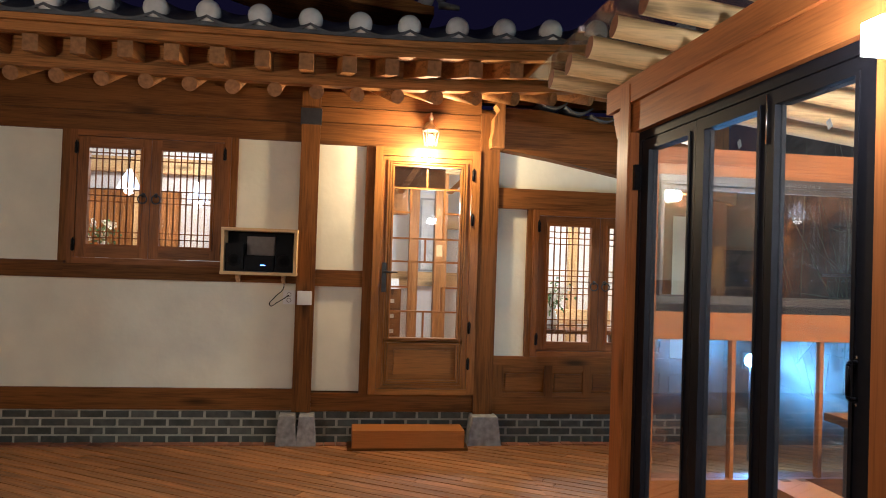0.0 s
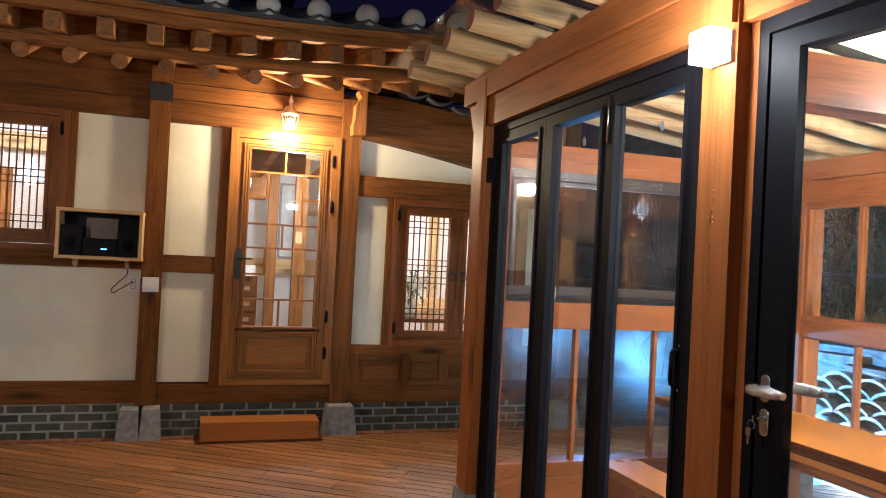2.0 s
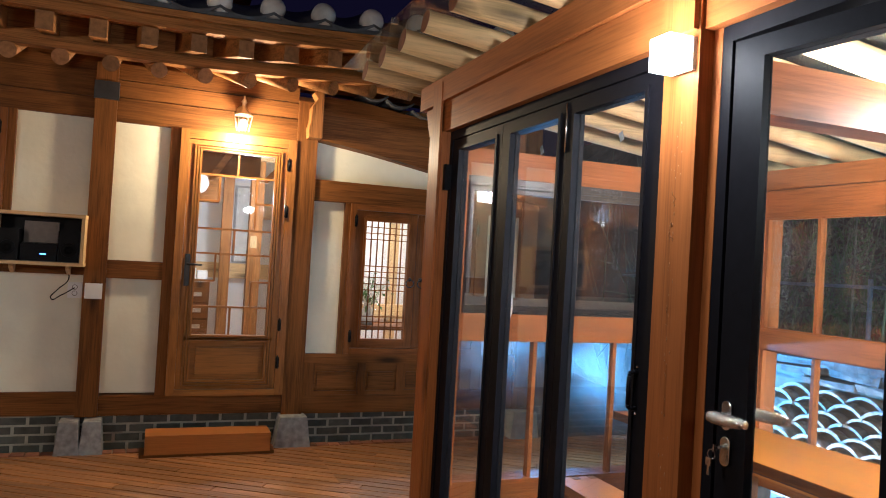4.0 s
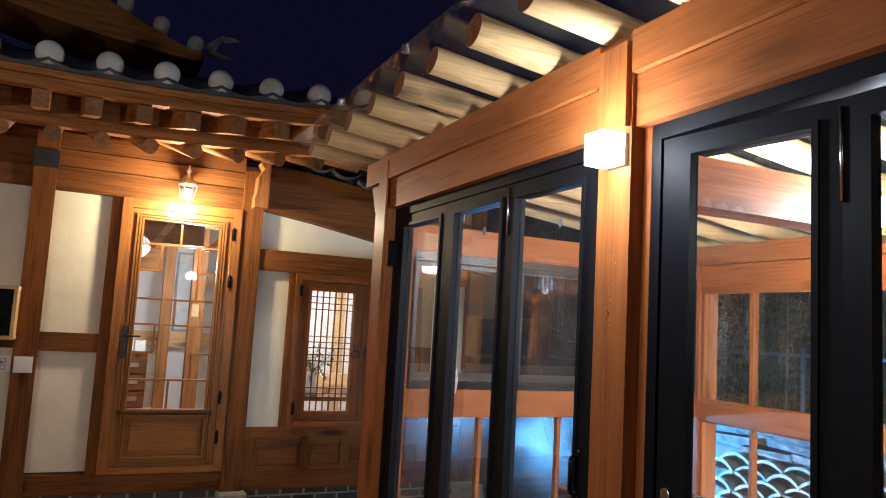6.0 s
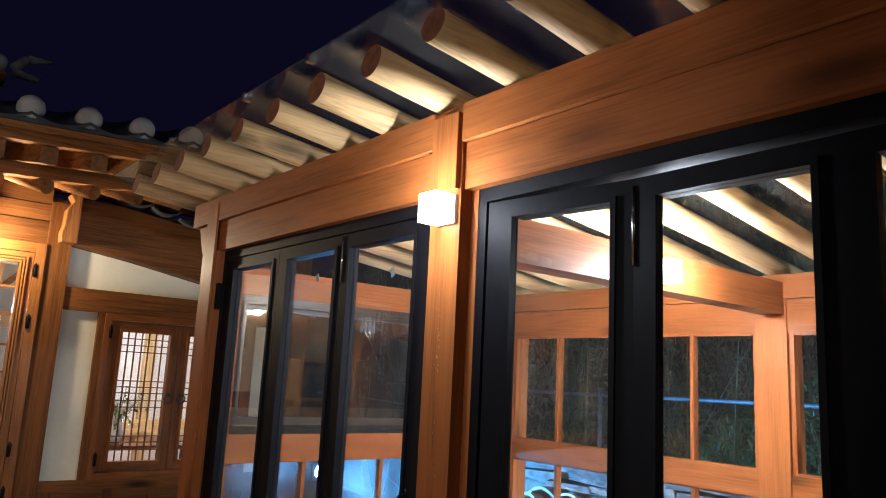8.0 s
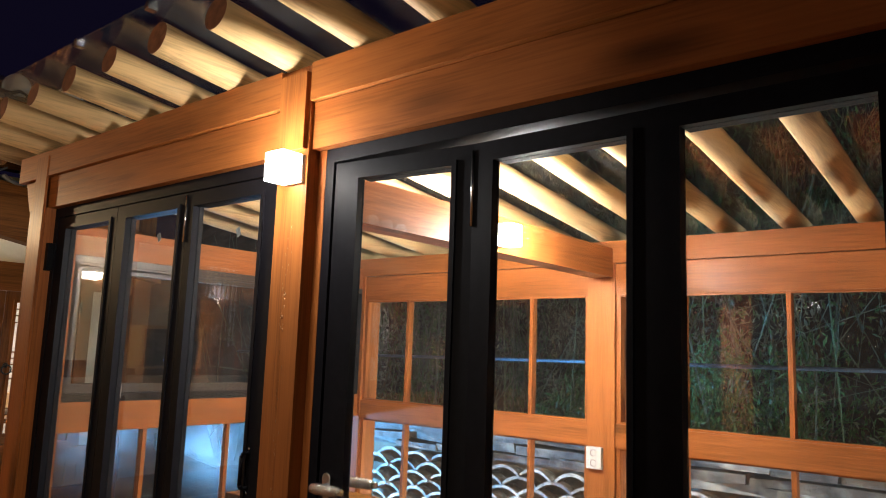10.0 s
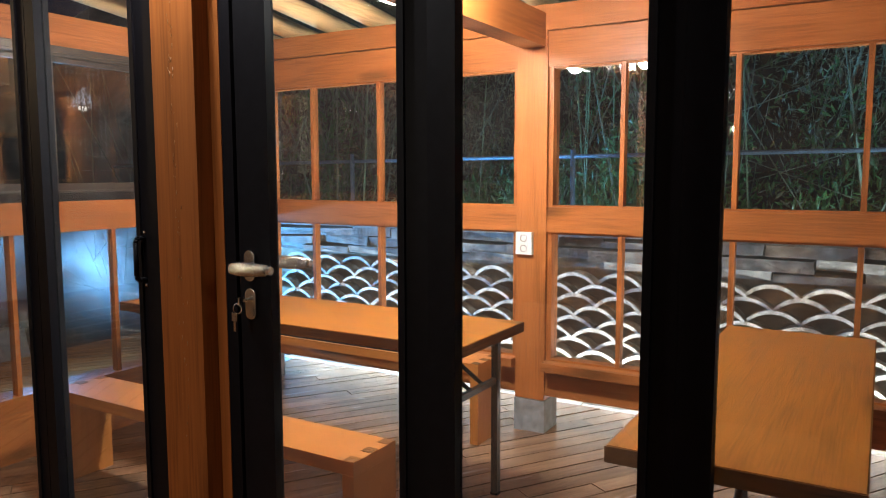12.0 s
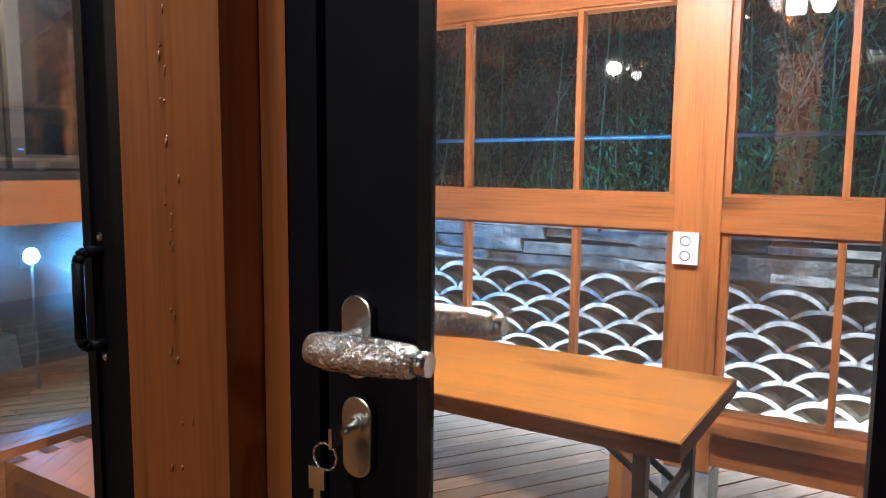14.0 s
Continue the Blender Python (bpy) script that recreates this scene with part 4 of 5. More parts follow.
for y0, y1 in ((4.14, 4.30), (2.235, 2.395), (0.305, 0.465)):
    pb("post", (BX, BX + 0.16, y0, y1, 0.36, 2.31), "z", bevel=0.010)
    solid("post_foot", box(bmesh.new(), BX - 0.003, BX + 0.163, y0 - 0.003, y1 + 0.003, F - 0.02, 0.355), STONE, "square stone foot under a pavilion post", "stone", "structure", 0.006)
pb("post_cap", (FX - 0.012, FX, 4.125, 4.245, 0.358, 2.555), "z", bevel=0.004)
pb("post_cap", (FX - 0.018, FX, 2.213, 2.340, 2.30, 2.552), "z", bevel=0.004)
# jambs beside the lamp post and at the ends
pb("jamb", (FX + 0.045, FX + 0.14, 2.170, 2.203, F, 2.30), "z")
pb("jamb", (FX + 0.045, FX + 0.14, 2.354, 2.40, F, 2.30), "z")
pb("jamb", (FX + 0.045, FX + 0.14, 0.467, 0.52, F, 2.30), "z")
# front beams: a lower and a proud upper one
for y0, y1 in ((0.10, 2.203), (2.354, 4.32)):
    pb("lower_beam", (FX + 0.012, FX + 0.15, y0, y1, 2.300, 2.452), "y")
    pb("upper_beam", (FX - 0.008, FX + 0.15, y0, y1 if y1 < 3 else 4.46, 2.455, 2.580), "y", bevel=0.009)
pb("upper_beam", (FX + 0.002, FX + 0.15, 2.2, 2.39, 2.455, 2.578), "y")
bm = bmesh.new()
prism(bm, [(4.30, 2.30), (4.34, 2.30), (4.37, 2.36), (4.41, 2.45), (4.30, 2.45)], FX + 0.01, FX + 0.13, "yz")
part("beam_bracket", bm, PAV["y"], pvl, "carved beam end", 0.005)
# back wall
pb("lower_beam", (BX + 0.01, BX + 0.14, 0.10, 4.42, 2.018, 2.185), "y")
pb("upper_beam", (BX - 0.005, BX + 0.15, 0.10, 4.42, 2.188, 2.308), "y", bevel=0.009)
BAYS = ((2.395, 4.14, (2.772, 3.257, 3.740)), (0.465, 2.235, (0.879, 1.369, 1.867)))
for y0, y1, mull in BAYS:
    pb("mid_rail", (BX + 0.005, BX + 0.12, y0, y1, 1.215, 1.338), "y")
    pb("sill_beam", (BX + 0.01, BX + 0.13, y0, y1, 0.385, 0.520), "y")
    pb("ledge", (BX - 0.05, BX + 0.13, y0, y1, 0.522, 0.566), "y", bevel=0.008)
    for za, zb in ((0.566, 1.215), (1.338, 2.018)):
        for y in (y0 + 0.0125, y1 - 0.0125):
            pb("jamb", (BX + 0.02, BX + 0.065, y - 0.0125, y + 0.0125, za, zb), "z", bevel=0.002)
        pb("bead", (BX + 0.022, BX + 0.06, y0 + 0.025, y1 - 0.025, za, za + 0.010), "y", bevel=0.002)
        pb("bead", (BX + 0.022, BX + 0.06, y0 + 0.025, y1 - 0.025, zb - 0.010, zb), "y", bevel=0.002)
        for m in mull:
            pb("mullion", (BX + 0.018, BX + 0.062, m - 0.011, m + 0.011, za + 0.010, zb - 0.010), "z", bevel=0.003)
        edge = [y0 + 0.025] + list(mull) + [y1 - 0.025]
        for a, c in zip(edge, edge[1:]):
            bx("pane", (BX + 0.036, BX + 0.041, a + 0.011, c - 0.011, za + 0.01, zb - 0.01), DUSTY, pvl, "clear glass pane", 0.0)
# end walls (far end glazed with dark sliding sashes, near end plain)
for yw, far in ((4.16, True), (0.33, False)):
    pb("end_beam", (FX + 0.16, BX, yw, yw + 0.13, 2.100, 2.245), "x")
    pb("mid_rail", (FX + 0.16, BX, yw, yw + 0.11, 1.228, 1.374), "x")
    pb("sill_beam", (FX + 0.16, BX, yw, yw + 0.13, F, 0.488), "x")
    for x in (2.56, 3.075, 3.59):
        pb("mullion", (x - 0.011, x + 0.011, yw + 0.02, yw + 0.062, 0.488, 1.228), "z", bevel=0.003)
    edge = [FX + 0.16, 2.56, 3.075, 3.59, BX]
    for a, c in zip(edge, edge[1:]):
        bx("pane", (a + 0.011, c - 0.011, yw + 0.038, yw + 0.043, 0.488, 1.228), HAZY, pvl, "clear glass pane", 0.0)
    # aluminium sliding sashes
    sash = thing("sliding_window", (3.0, yw, 1.374), "dark aluminium sliding window, closed", "window", kind="structure")
    for d, m in (((FX + 0.16, BX, yw + 0.005, yw + 0.12, 2.065, 2.10), BRONZE if far else ALU), ((FX + 0.16, BX, yw + 0.005, yw + 0.12, 1.374, 1.415), ALU),
                 ((FX + 0.16, FX + 0.20, yw + 0.005, yw + 0.12, 1.415, 2.065), ALU), ((BX - 0.04, BX, yw + 0.005, yw + 0.12, 1.415, 2.065), ALU)):
        bx("frame", d, m, sash, "", 0.003)
    for k in range(3):
        bx("track", (FX + 0.16, BX, yw + 0.012 + 0.034 * k, yw + 0.020 + 0.034 * k, 2.053, 2.065), BRONZE, sash, "", 0.0)
    for i, (a, c) in enumerate(((2.12, 2.80), (2.76, 3.44), (3.40, 4.05))):
        yy = yw + (0.03 if i % 2 else 0.065)
        st = bx("sash", (a, a + 0.045, yy, yy + 0.03, 1.415, 2.053), BRONZE if far else ALU, sash, "dark aluminium sash", 0.003)
        for d in ((c - 0.045, c, yy, yy + 0.03, 1.415, 2.053), (a + 0.045, c - 0.045, yy, yy + 0.03, 1.415, 1.46), (a + 0.045, c - 0.045, yy, yy + 0.03, 2.028, 2.053)):
            bx("sash_rail", d, BRONZE if far else ALU, st, "", 0.003)
        bx("pane", (a + 0.045, c - 0.045, yy + 0.013, yy + 0.018, 1.46, 2.028), GLASS, st, "clear glass", 0.0)
    if far:
        bm = bmesh.new()
        for j in range(8):
            a, c = (2.0 * k / 8 - 1 for k in (j, j + 1))
            rod(bm, (2.377, yw - 0.022 * (1 - a * a), 1.425 + 0.068 * a), (2.377, yw - 0.022 * (1 - c * c), 1.425 + 0.068 * c), 0.0095, seg=10)
        part("pull", bm, PLASTIC, sash, "white curved plastic pull")
# tie beam across the middle
pb("tie_beam", (FX + 0.15, BX + 0.02, 2.245, 2.365, 2.112, 2.268), "x", bevel=0.010)

# round rafters, sloping down to the back, and the clear roof sheet
SL = (2.580 - 2.308) / (FX - (BX + 0.07))


def pole_z(x):
    return 2.636 + SL * (x - FX)


rp = random.Random(9)
for k in range(-5, 9):
    y = 2.005 + 0.322 * k
    r = 0.053 + rp.uniform(-0.003, 0.004)
    bm = bmesh.new()
    x0 = 1.625 + rp.uniform(-0.008, 0.008)
    segs = 6
    dy = rp.uniform(-0.008, 0.008)
    xs = [x0 + (4.55 - x0) * i / segs for i in range(segs + 1)]
    q = Vector((1, 0, SL)).to_track_quat("Z", "Y")
    rings = []
    for i, x in enumerate(xs):
        c = Vector((x, y + dy * math.sin(i), pole_z(x)))
        rr = r * (1 + 0.03 * math.sin(i * 2.1 + k))
        rings.append([bm.verts.new(c + q @ Vector((rr * math.cos(2 * math.pi * j / 22), rr * math.sin(2 * math.pi * j / 22), 0))) for j in range(22)])
    for a, c in zip(rings, rings[1:]):
        for j in range(22):
            fc = bm.faces.new((a[j], a[(j + 1) % 22], c[(j + 1) % 22], c[j]))
            fc.smooth = True
    bm.faces.new(rings[0][::-1])
    bm.faces.new(rings[-1])
    bmesh.ops.recalc_face_normals(bm, faces=bm.faces)
    end_grain(part("rafter", bm, PINE["x"], pvl, "peeled pale pine pole"), 0, ENDGRAIN)
bm = bmesh.new()
zt = lambda x: pole_z(x) + 0.062
prism(bm, [(1.555, zt(1.555)), (4.65, zt(4.65)), (4.65, zt(4.65) + 0.008), (1.555, zt(1.555) + 0.008)], 0.0, 4.86)
part("roof_sheet", bm, ROOFGLASS, pvl, "clear roof sheet")
for y in (3.9, 3.1, 2.6):
    bx("sheet_clip", (1.553, 1.585, y - 0.012, y + 0.012, zt(1.56) - 0.012, zt(1.56) + 0.016), CHROME, pvl, "metal sheet clip", 0.002)

# ---- folding glass doors ----
DX0, DX1 = 1.965, 2.025


def door_frame(name, y0, y1):
    root = thing(name, (DX0, (y0 + y1) / 2, F), "black aluminium frame of the folding glass doors", "door frame", kind="structure")
    for d in ((DX0, DX1 + 0.03, y0, y1, 2.255, 2.299), (DX0, DX1 + 0.03, y0, y1, F, F + 0.04), (DX0, DX1 + 0.03, y0, y0 + 0.035, F + 0.04, 2.255), (DX0, DX1 + 0.03, y1 - 0.035, y1, F + 0.04, 2.255)):
        bx("frame_bar", d, ALU, root, "", 0.003)


def leaf_door(y0, y1, g0, g1, extra=""):
    """One leaf: stiles to the glass at g0 and g1, rails, gasket beads and the pane."""
    z0, z1, zg0, zg1 = F + 0.045, 2.250, 0.36, 2.195
    root = thing("folding_door", ((DX0 + DX1) / 2, (y0 + y1) / 2, F), "black aluminium folding glass door leaf, closed" + extra, "door", "folding doors of the pavilion")
    for a, c, i, k in ((y0, g0, y0, g0 - 0.026), (g1, y1, g1 + 0.026, y1)):
        bm = box(bmesh.new(), DX0 + 0.004, DX0 + 0.030, a, c, z0, z1)
        part("stile", box(bm, DX0 + 0.030, DX1, i, k, z0, z1), ALU, root, "", 0.004)
    for n, d in (("top_rail", (DX0 + 0.004, DX1, g0, g1, zg1, z1)), ("bottom_rail", (DX0 + 0.004, DX1, g0, g1, z0, zg0))):
        bx(n, d, ALU, root, "", 0.004)
    # a shallow groove line along each stile
    for d in ((DX0 - 0.002, DX0 + 0.004, g0 - 0.016, g0, zg0 - 0.016, zg1 + 0.016), (DX0 - 0.002, DX0 + 0.004, g1, g1 + 0.016, zg0 - 0.016, zg1 + 0.016),
              (DX0 - 0.002, DX0 + 0.004, g0, g1, zg1, zg1 + 0.016), (DX0 - 0.002, DX0 + 0.004, g0, g1, zg0 - 0.016, zg0)):
        bx("glazing_bead", d, ALU, root, "", 0.002)
    bx("pane", (DX0 + 0.022, DX0 + 0.028, g0, g1, zg0, zg1), DUSTY, root, "clear glass", 0.0)
    return root


door_frame("door_frame_1", 2.402, 4.113)
door_frame("door_frame_2", 0.522, 2.168)
L1 = leaf_door(3.506, 4.075, 3.567, 3.985)
L2 = leaf_door(2.966, 3.503, 3.020, 3.420)
L3 = leaf_door(2.440, 2.963, 2.495, 2.908, " and fitted with a pull handle")
LA = leaf_door(1.632, 2.130, 1.700, 2.035, " with a hammered lever handle")
LB = leaf_door(1.110, 1.6315, 1.173, 1.560)
LC = leaf_door(0.575, 1.1095, 0.660, 1.045)
for root, y in ((LA, 1.632), (LB, 1.110)):
    bx("meeting_strip", (DX1 - 0.002, DX1 + 0.006, y - 0.016, y + 0.016, F + 0.05, 2.245), ALU, root, "", 0.002)


def long_hinge(root, y, z0, z1):
    part("hinge_pin", rod(bmesh.new(), (DX0 + 0.002, y, z0), (DX0 + 0.002, y, z1), 0.0045, seg=10), CHROME, root, "steel hinge pin")


long_hinge(L2, 2.9645, 2.06, 2.24)
long_hinge(LB, 1.630, 2.02, 2.23)
bx("hinge_block", (DX0 - 0.03, DX0, 4.085, 4.113, 2.00, 2.13), BLACK, L1, "black hinge block", 0.005)
# the pull handle
bm = bmesh.new()
hy, hx = 2.470, 1.940
pts = [(DX0 + 0.004, hy, 1.335), (hx + 0.010, hy, 1.335), (hx + 0.003, hy, 1.331), (hx, hy, 1.323), (hx, hy, 1.237), (hx + 0.003, hy, 1.229), (hx + 0.010, hy, 1.225), (DX0 + 0.004, hy, 1.225)]
for a, c in zip(pts, pts[1:]):
    rod(bm, a, c, 0.0065, seg=10)
pull = part("pull_handle", bm, ALU, L3, "black bow handle")
for z in (1.350, 1.210):
    part("screw", lathe(bmesh.new(), (DX0 + 0.004, hy, z), [(0.006, 0.0), (0.006, -0.002), (0.002, -0.003)], 10, "x"), CHROME, pull)


def lever(side):
    """Rose, lever and key plate; side -1: outside, 1: inside."""
    x = DX0 + 0.004 if side < 0 else DX1
    y = 2.094
    n = 20
    for zc, nm in ((1.285, "rose"), (1.194, "key_plate")):
        bm = bmesh.new()
        out = []
        for i in range(n):
            a = 2 * math.pi * i / n
            out.append((y + 0.0155 * math.cos(a), zc + 0.0155 * math.sin(a) + (0.022 if math.sin(a) >= 0 else -0.022)))
        prism(bm, out, x, x + side * 0.010, "yz")
        pl = part(nm, bm, CHROME, LA, "nickel plate", 0.002)
        if nm == "key_plate" and side < 0:
            part("cylinder", rod(bmesh.new(), (x - 0.010, y, zc + 0.012), (x - 0.016, y, zc + 0.012), 0.009, seg=14), CHROME, pl)
            bm = bmesh.new()
            rod(bm, (x - 0.016, y, zc + 0.012), (x - 0.034, y, zc + 0.012), 0.004, seg=8)
            box(bm, x - 0.050, x - 0.034, y - 0.0015, y + 0.0015, zc + 0.003, zc + 0.021)
            ring = [(x - 0.046, y + 0.012 * math.cos(2 * math.pi * i / 12) + 0.008, zc - 0.006 + 0.012 * math.sin(2 * math.pi * i / 12)) for i in range(12)]
            for i in range(12):
                rod(bm, ring[i], ring[(i + 1) % 12], 0.0012, seg=5)
            part("key", bm, CHROME, pl, "steel key on a ring")
            bm = bmesh.new()
            box(bm, x - 0.048, x - 0.045, y + 0.008, y + 0.024, zc - 0.036, zc - 0.016)
            box(bm, x - 0.048, x - 0.045, y + 0.012, y + 0.019, zc - 0.060, zc - 0.036)
            part("spare_key", bm, CHROME, pl, "second key hanging from the ring", 0.001)
    bm = bmesh.new()
    rod(bm, (x, y, 1.283), (x + side * 0.048, y, 1.283), 0.010, seg=14)
    part("neck", bm, CHROME, LA)
    bm = bmesh.new()
    xx = x + side * 0.050
    prof = [(0.004, y + 0.022), (0.013, y + 0.018), (0.0165, y + 0.0), (0.0165, y - 0.03), (0.0152, y - 0.060), (0.0135, y - 0.078), (0.011, y - 0.081)]
    lathe(bm, (xx, 0, 1.282), prof, 16, "y")
    lv = part("lever", bm, HAMMERED, LA, "hammered nickel lever")
    part("lever_tip", rod(bmesh.new(), (xx, y - 0.081, 1.282), (xx, y - 0.094, 1.282), 0.010, seg=14), CHROME, lv)


lever(-1)
lever(1)


# the near leaves stand a little folded: their joint is pushed inwards
for root, off, turn in ((LA, 0.0275, 6.3), (LB, 0.050, -1.1), (LC, 0.040, -0.6)):
    root.location.x += off
    root.rotation_euler = (0, 0, radians(turn))
# resin beads that ran down the lamp post
rz = random.Random(8)
bm = bmesh.new()
for i in range(75):
    z = rz.triangular(0.7, 2.12, 1.95)
    y = 2.278 + 0.006 * math.sin(z * 5) + rz.gauss(0, 0.007)
    r = rz.choice((0.0006, 0.0008, 0.0010, 0.0014))
    rod(bm, (FX - 0.0005, y, z), (FX - r, y, z - rz.uniform(0.0, 0.012)), r, r * 0.6, 6)
part("resin", bm, RESIN, pvl, "amber resin beads")


# ---- lamps of the pavilion ----
def box_lamp(at, face, label):
    """A square diffuser on a small back plate; face: the way it points (-x or -y)."""
    x, y, z = at
    root = thing("box_wall_lamp", at, label, "wall lamp", "square wall lamps")
    if face == "x":
        bx("back_plate", (x + 0.045, x + 0.058, y - 0.045, y + 0.045, z - 0.045, z + 0.045), PLASTIC, root, "", 0.003)
        bx("diffuser", (x - 0.030, x + 0.045, y - 0.042, y + 0.042, z - 0.045, z + 0.045), LAMPGLOW, root, "lit white diffuser", 0.008)
    elif face == "-y":
        bx("back_plate", (x - 0.045, x + 0.045, y - 0.054, y - 0.042, z - 0.045, z + 0.045), PLASTIC, root, "", 0.003)
        bx("diffuser", (x - 0.042, x + 0.042, y - 0.042, y + 0.033, z - 0.045, z + 0.045), LAMPGLOW, root, "lit white diffuser", 0.008)
    else:
        bx("back_plate", (x - 0.045, x + 0.045, y + 0.045, y + 0.058, z - 0.045, z + 0.045), PLASTIC, root, "", 0.003)
        bx("diffuser", (x - 0.042, x + 0.042, y - 0.030, y + 0.045, z - 0.045, z + 0.045), LAMPGLOW, root, "lit white diffuser", 0.008)
    return root


box_lamp((1.862, 2.262, 2.235), "x", "square lit wall lamp on the pavilion post")
box_lamp((3.02, 2.187, 2.182), "y", "square lit wall lamp on the tie beam")
box_lamp((3.05, 2.420, 2.185), "-y", "square lit wall lamp on the far face of the tie beam")

# ---- furniture ----
bm = box(bmesh.new(), FX + 0.02, 4.66, 0.1, 4.40, -0.08, F - 0.026)
solid("pavilion_base", bm, OLD["y"], "dark timber base of the pavilion floor", "floor", "structure", 0.004)
pfl = thing("floor", (3.0, 2.3, F), "diagonal hardwood boards of the pavilion floor", "floor", kind="structure")


def folding_table(x0, x1, y0, y1, top, along, label):
    root = thing("folding_table", ((x0 + x1) / 2, (y0 + y1) / 2, F), label, "table", "folding tables in the pavilion")
    if along == "y":
        bx("tabletop", (x0, x1, y0, y1, top - 0.032, top), TABLE["y"], root, "orange-brown wooden top", 0.005)
    else:
        bx("tabletop", (x0, x1, y0, y1, top - 0.032, top), TABLE["x"], root, "orange-brown wooden top", 0.005)
    e = 0.004
    for d, ax in (((x0 - e, x0, y0 - e, y1 + e, top - 0.040, top - 0.002), "y"), ((x1, x1 + e, y0 - e, y1 + e, top - 0.040, top - 0.002), "y"),
                  ((x0, x1, y0 - e, y0, top - 0.040, top - 0.002), "x"), ((x0, x1, y1, y1 + e, top - 0.040, top - 0.002), "x")):
        bx("edge_band", d, OLD[ax], root, "dark edge band", 0.001)
    i = 0.05
    for d in ((x0 + i, x0 + i + 0.02, y0 + i, y1 - i, top - 0.062, top - 0.032), (x1 - i - 0.02, x1 - i, y0 + i, y1 - i, top - 0.062, top - 0.032),
              (x0 + i + 0.02, x1 - i - 0.02, y0 + i, y0 + i + 0.02, top - 0.062, top - 0.032), (x0 + i + 0.02, x1 - i - 0.02, y1 - i - 0.02, y1 - i, top - 0.062, top - 0.032)):
        bx("apron_bar", d, STEEL, root, "black steel bar", 0.002)
    L = 0.028
    for cx, sx in ((x0 + 0.06, 1), (x1 - 0.06, -1)):
        for cy, sy in ((y0 + 0.09, 1), (y1 - 0.09, -1)):
            lg = bx("leg", (cx - L / 2, cx + L / 2, cy - L / 2, cy + L / 2, F + 0.012, top - 0.034), STEEL, root, "black square steel leg", 0.003)
            bx("foot_cap", (cx - L / 2 - 0.002, cx + L / 2 + 0.002, cy - L / 2 - 0.002, cy + L / 2 + 0.002, F, F + 0.012), BLACK, lg, "", 0.002)
    # cross bars and folding stays at both ends
    if along == "y":
        for cy, sy in ((y0 + 0.09, 1), (y1 - 0.09, -1)):
            bx("cross_bar", (x0 + 0.06, x1 - 0.06, cy - 0.009, cy + 0.009, top - 0.25, top - 0.225), STEEL, root, "", 0.002)
            part("stay", rod(bmesh.new(), ((x0 + x1) / 2, cy, top - 0.24), ((x0 + x1) / 2 - 0.06, cy + sy * 0.22, top - 0.05), 0.009, seg=8), STEEL, root, "folding steel stay")
            part("stay", rod(bmesh.new(), ((x0 + x1) / 2 + 0.1, cy, top - 0.24), ((x0 + x1) / 2 + 0.04, cy + sy * 0.22, top - 0.05), 0.009, seg=8), STEEL, root, "folding steel stay")
    else:
        for cx, sx in ((x0 + 0.06, 1), (x1 - 0.06, -1)):
            bx("cross_bar", (cx - 0.009, cx + 0.009, y0 + 0.09, y1 - 0.09, top - 0.25, top - 0.225), STEEL, root, "", 0.002)
            part("stay", rod(bmesh.new(), (cx, (y0 + y1) / 2, top - 0.24), (cx + sx * 0.22, (y0 + y1) / 2, top - 0.05), 0.009, seg=8), STEEL, root, "folding steel stay")
    return root


folding_table(2.872, 3.392, 2.035, 3.86, 0.908, "y", "long folding table with an orange-brown wooden top and black steel legs")
folding_table(2.302, 3.845, 0.812, 1.326, 0.886, "x", "folding table with an orange-brown top standing beside the near doors")


def bench(x0, x1, y0, y1, top, along, label, open_side=0.0):
    """A plank bench: a thick seat and a solid board leg at each end, with finger joints."""
    root = thing("bench", ((x0 + x1) / 2, (y0 + y1) / 2, F), label, "bench", "plank benches in the pavilion")
    t = 0.045
    bx("seat", (x0, x1, y0, y1, top - t, top), BENCH[along], root, "thick plank seat", 0.004)
    if along == "y":
        ends = ((x0, x1, y0, y0 + t), (x0, x1, y1 - t, y1))
    else:
        ends = ((x0, x0 + t, y0, y1), (x1 - t, x1, y0, y1))
    for a in ends:
        bx("leg_board", (*a, F, top - t - 0.001), BENCH["z"], root, "board leg", 0.004)
        # end-grain fingers let into the seat
        if along == "y":
            w = (x1 - x0) / 5
            for j in (0, 2, 4):
                bx("finger_joint", (x0 + w * j + 0.002, x0 + w * (j + 1) - 0.002, a[2] + 0.001, a[3] - 0.001, top - 0.004, top + 0.0012), OLD["y"], root, "darker end grain", 0.0)
    return root


bench(2.490, 2.722, 2.200, 3.800, 0.597, "y", "pale orange plank bench beside the long table")
bench(3.770, 3.985, 2.440, 4.02, 0.590, "y", "plank bench between the long table and the glass wall")
bench(2.50, 3.95, 0.50, 0.72, 0.590, "x", "plank bench along the near end of the pavilion")

# socket on the back post
sk = thing("post_socket", (BX, 2.345, 1.10), "white double socket on the pavilion post", "socket")
bx("plate", (BX - 0.022, BX, 2.301, 2.388, 1.10, 1.212), PLASTIC, sk, "", 0.005)
for z in (1.13, 1.182):
    bm = bmesh.new()
    lathe(bm, (BX - 0.022, 2.345, z), [(0.018, 0.002), (0.018, -0.003), (0.015, 0.0), (0.004, 0.001)], 16, "x")
    part("socket_face", bm, GREYALU, sk)
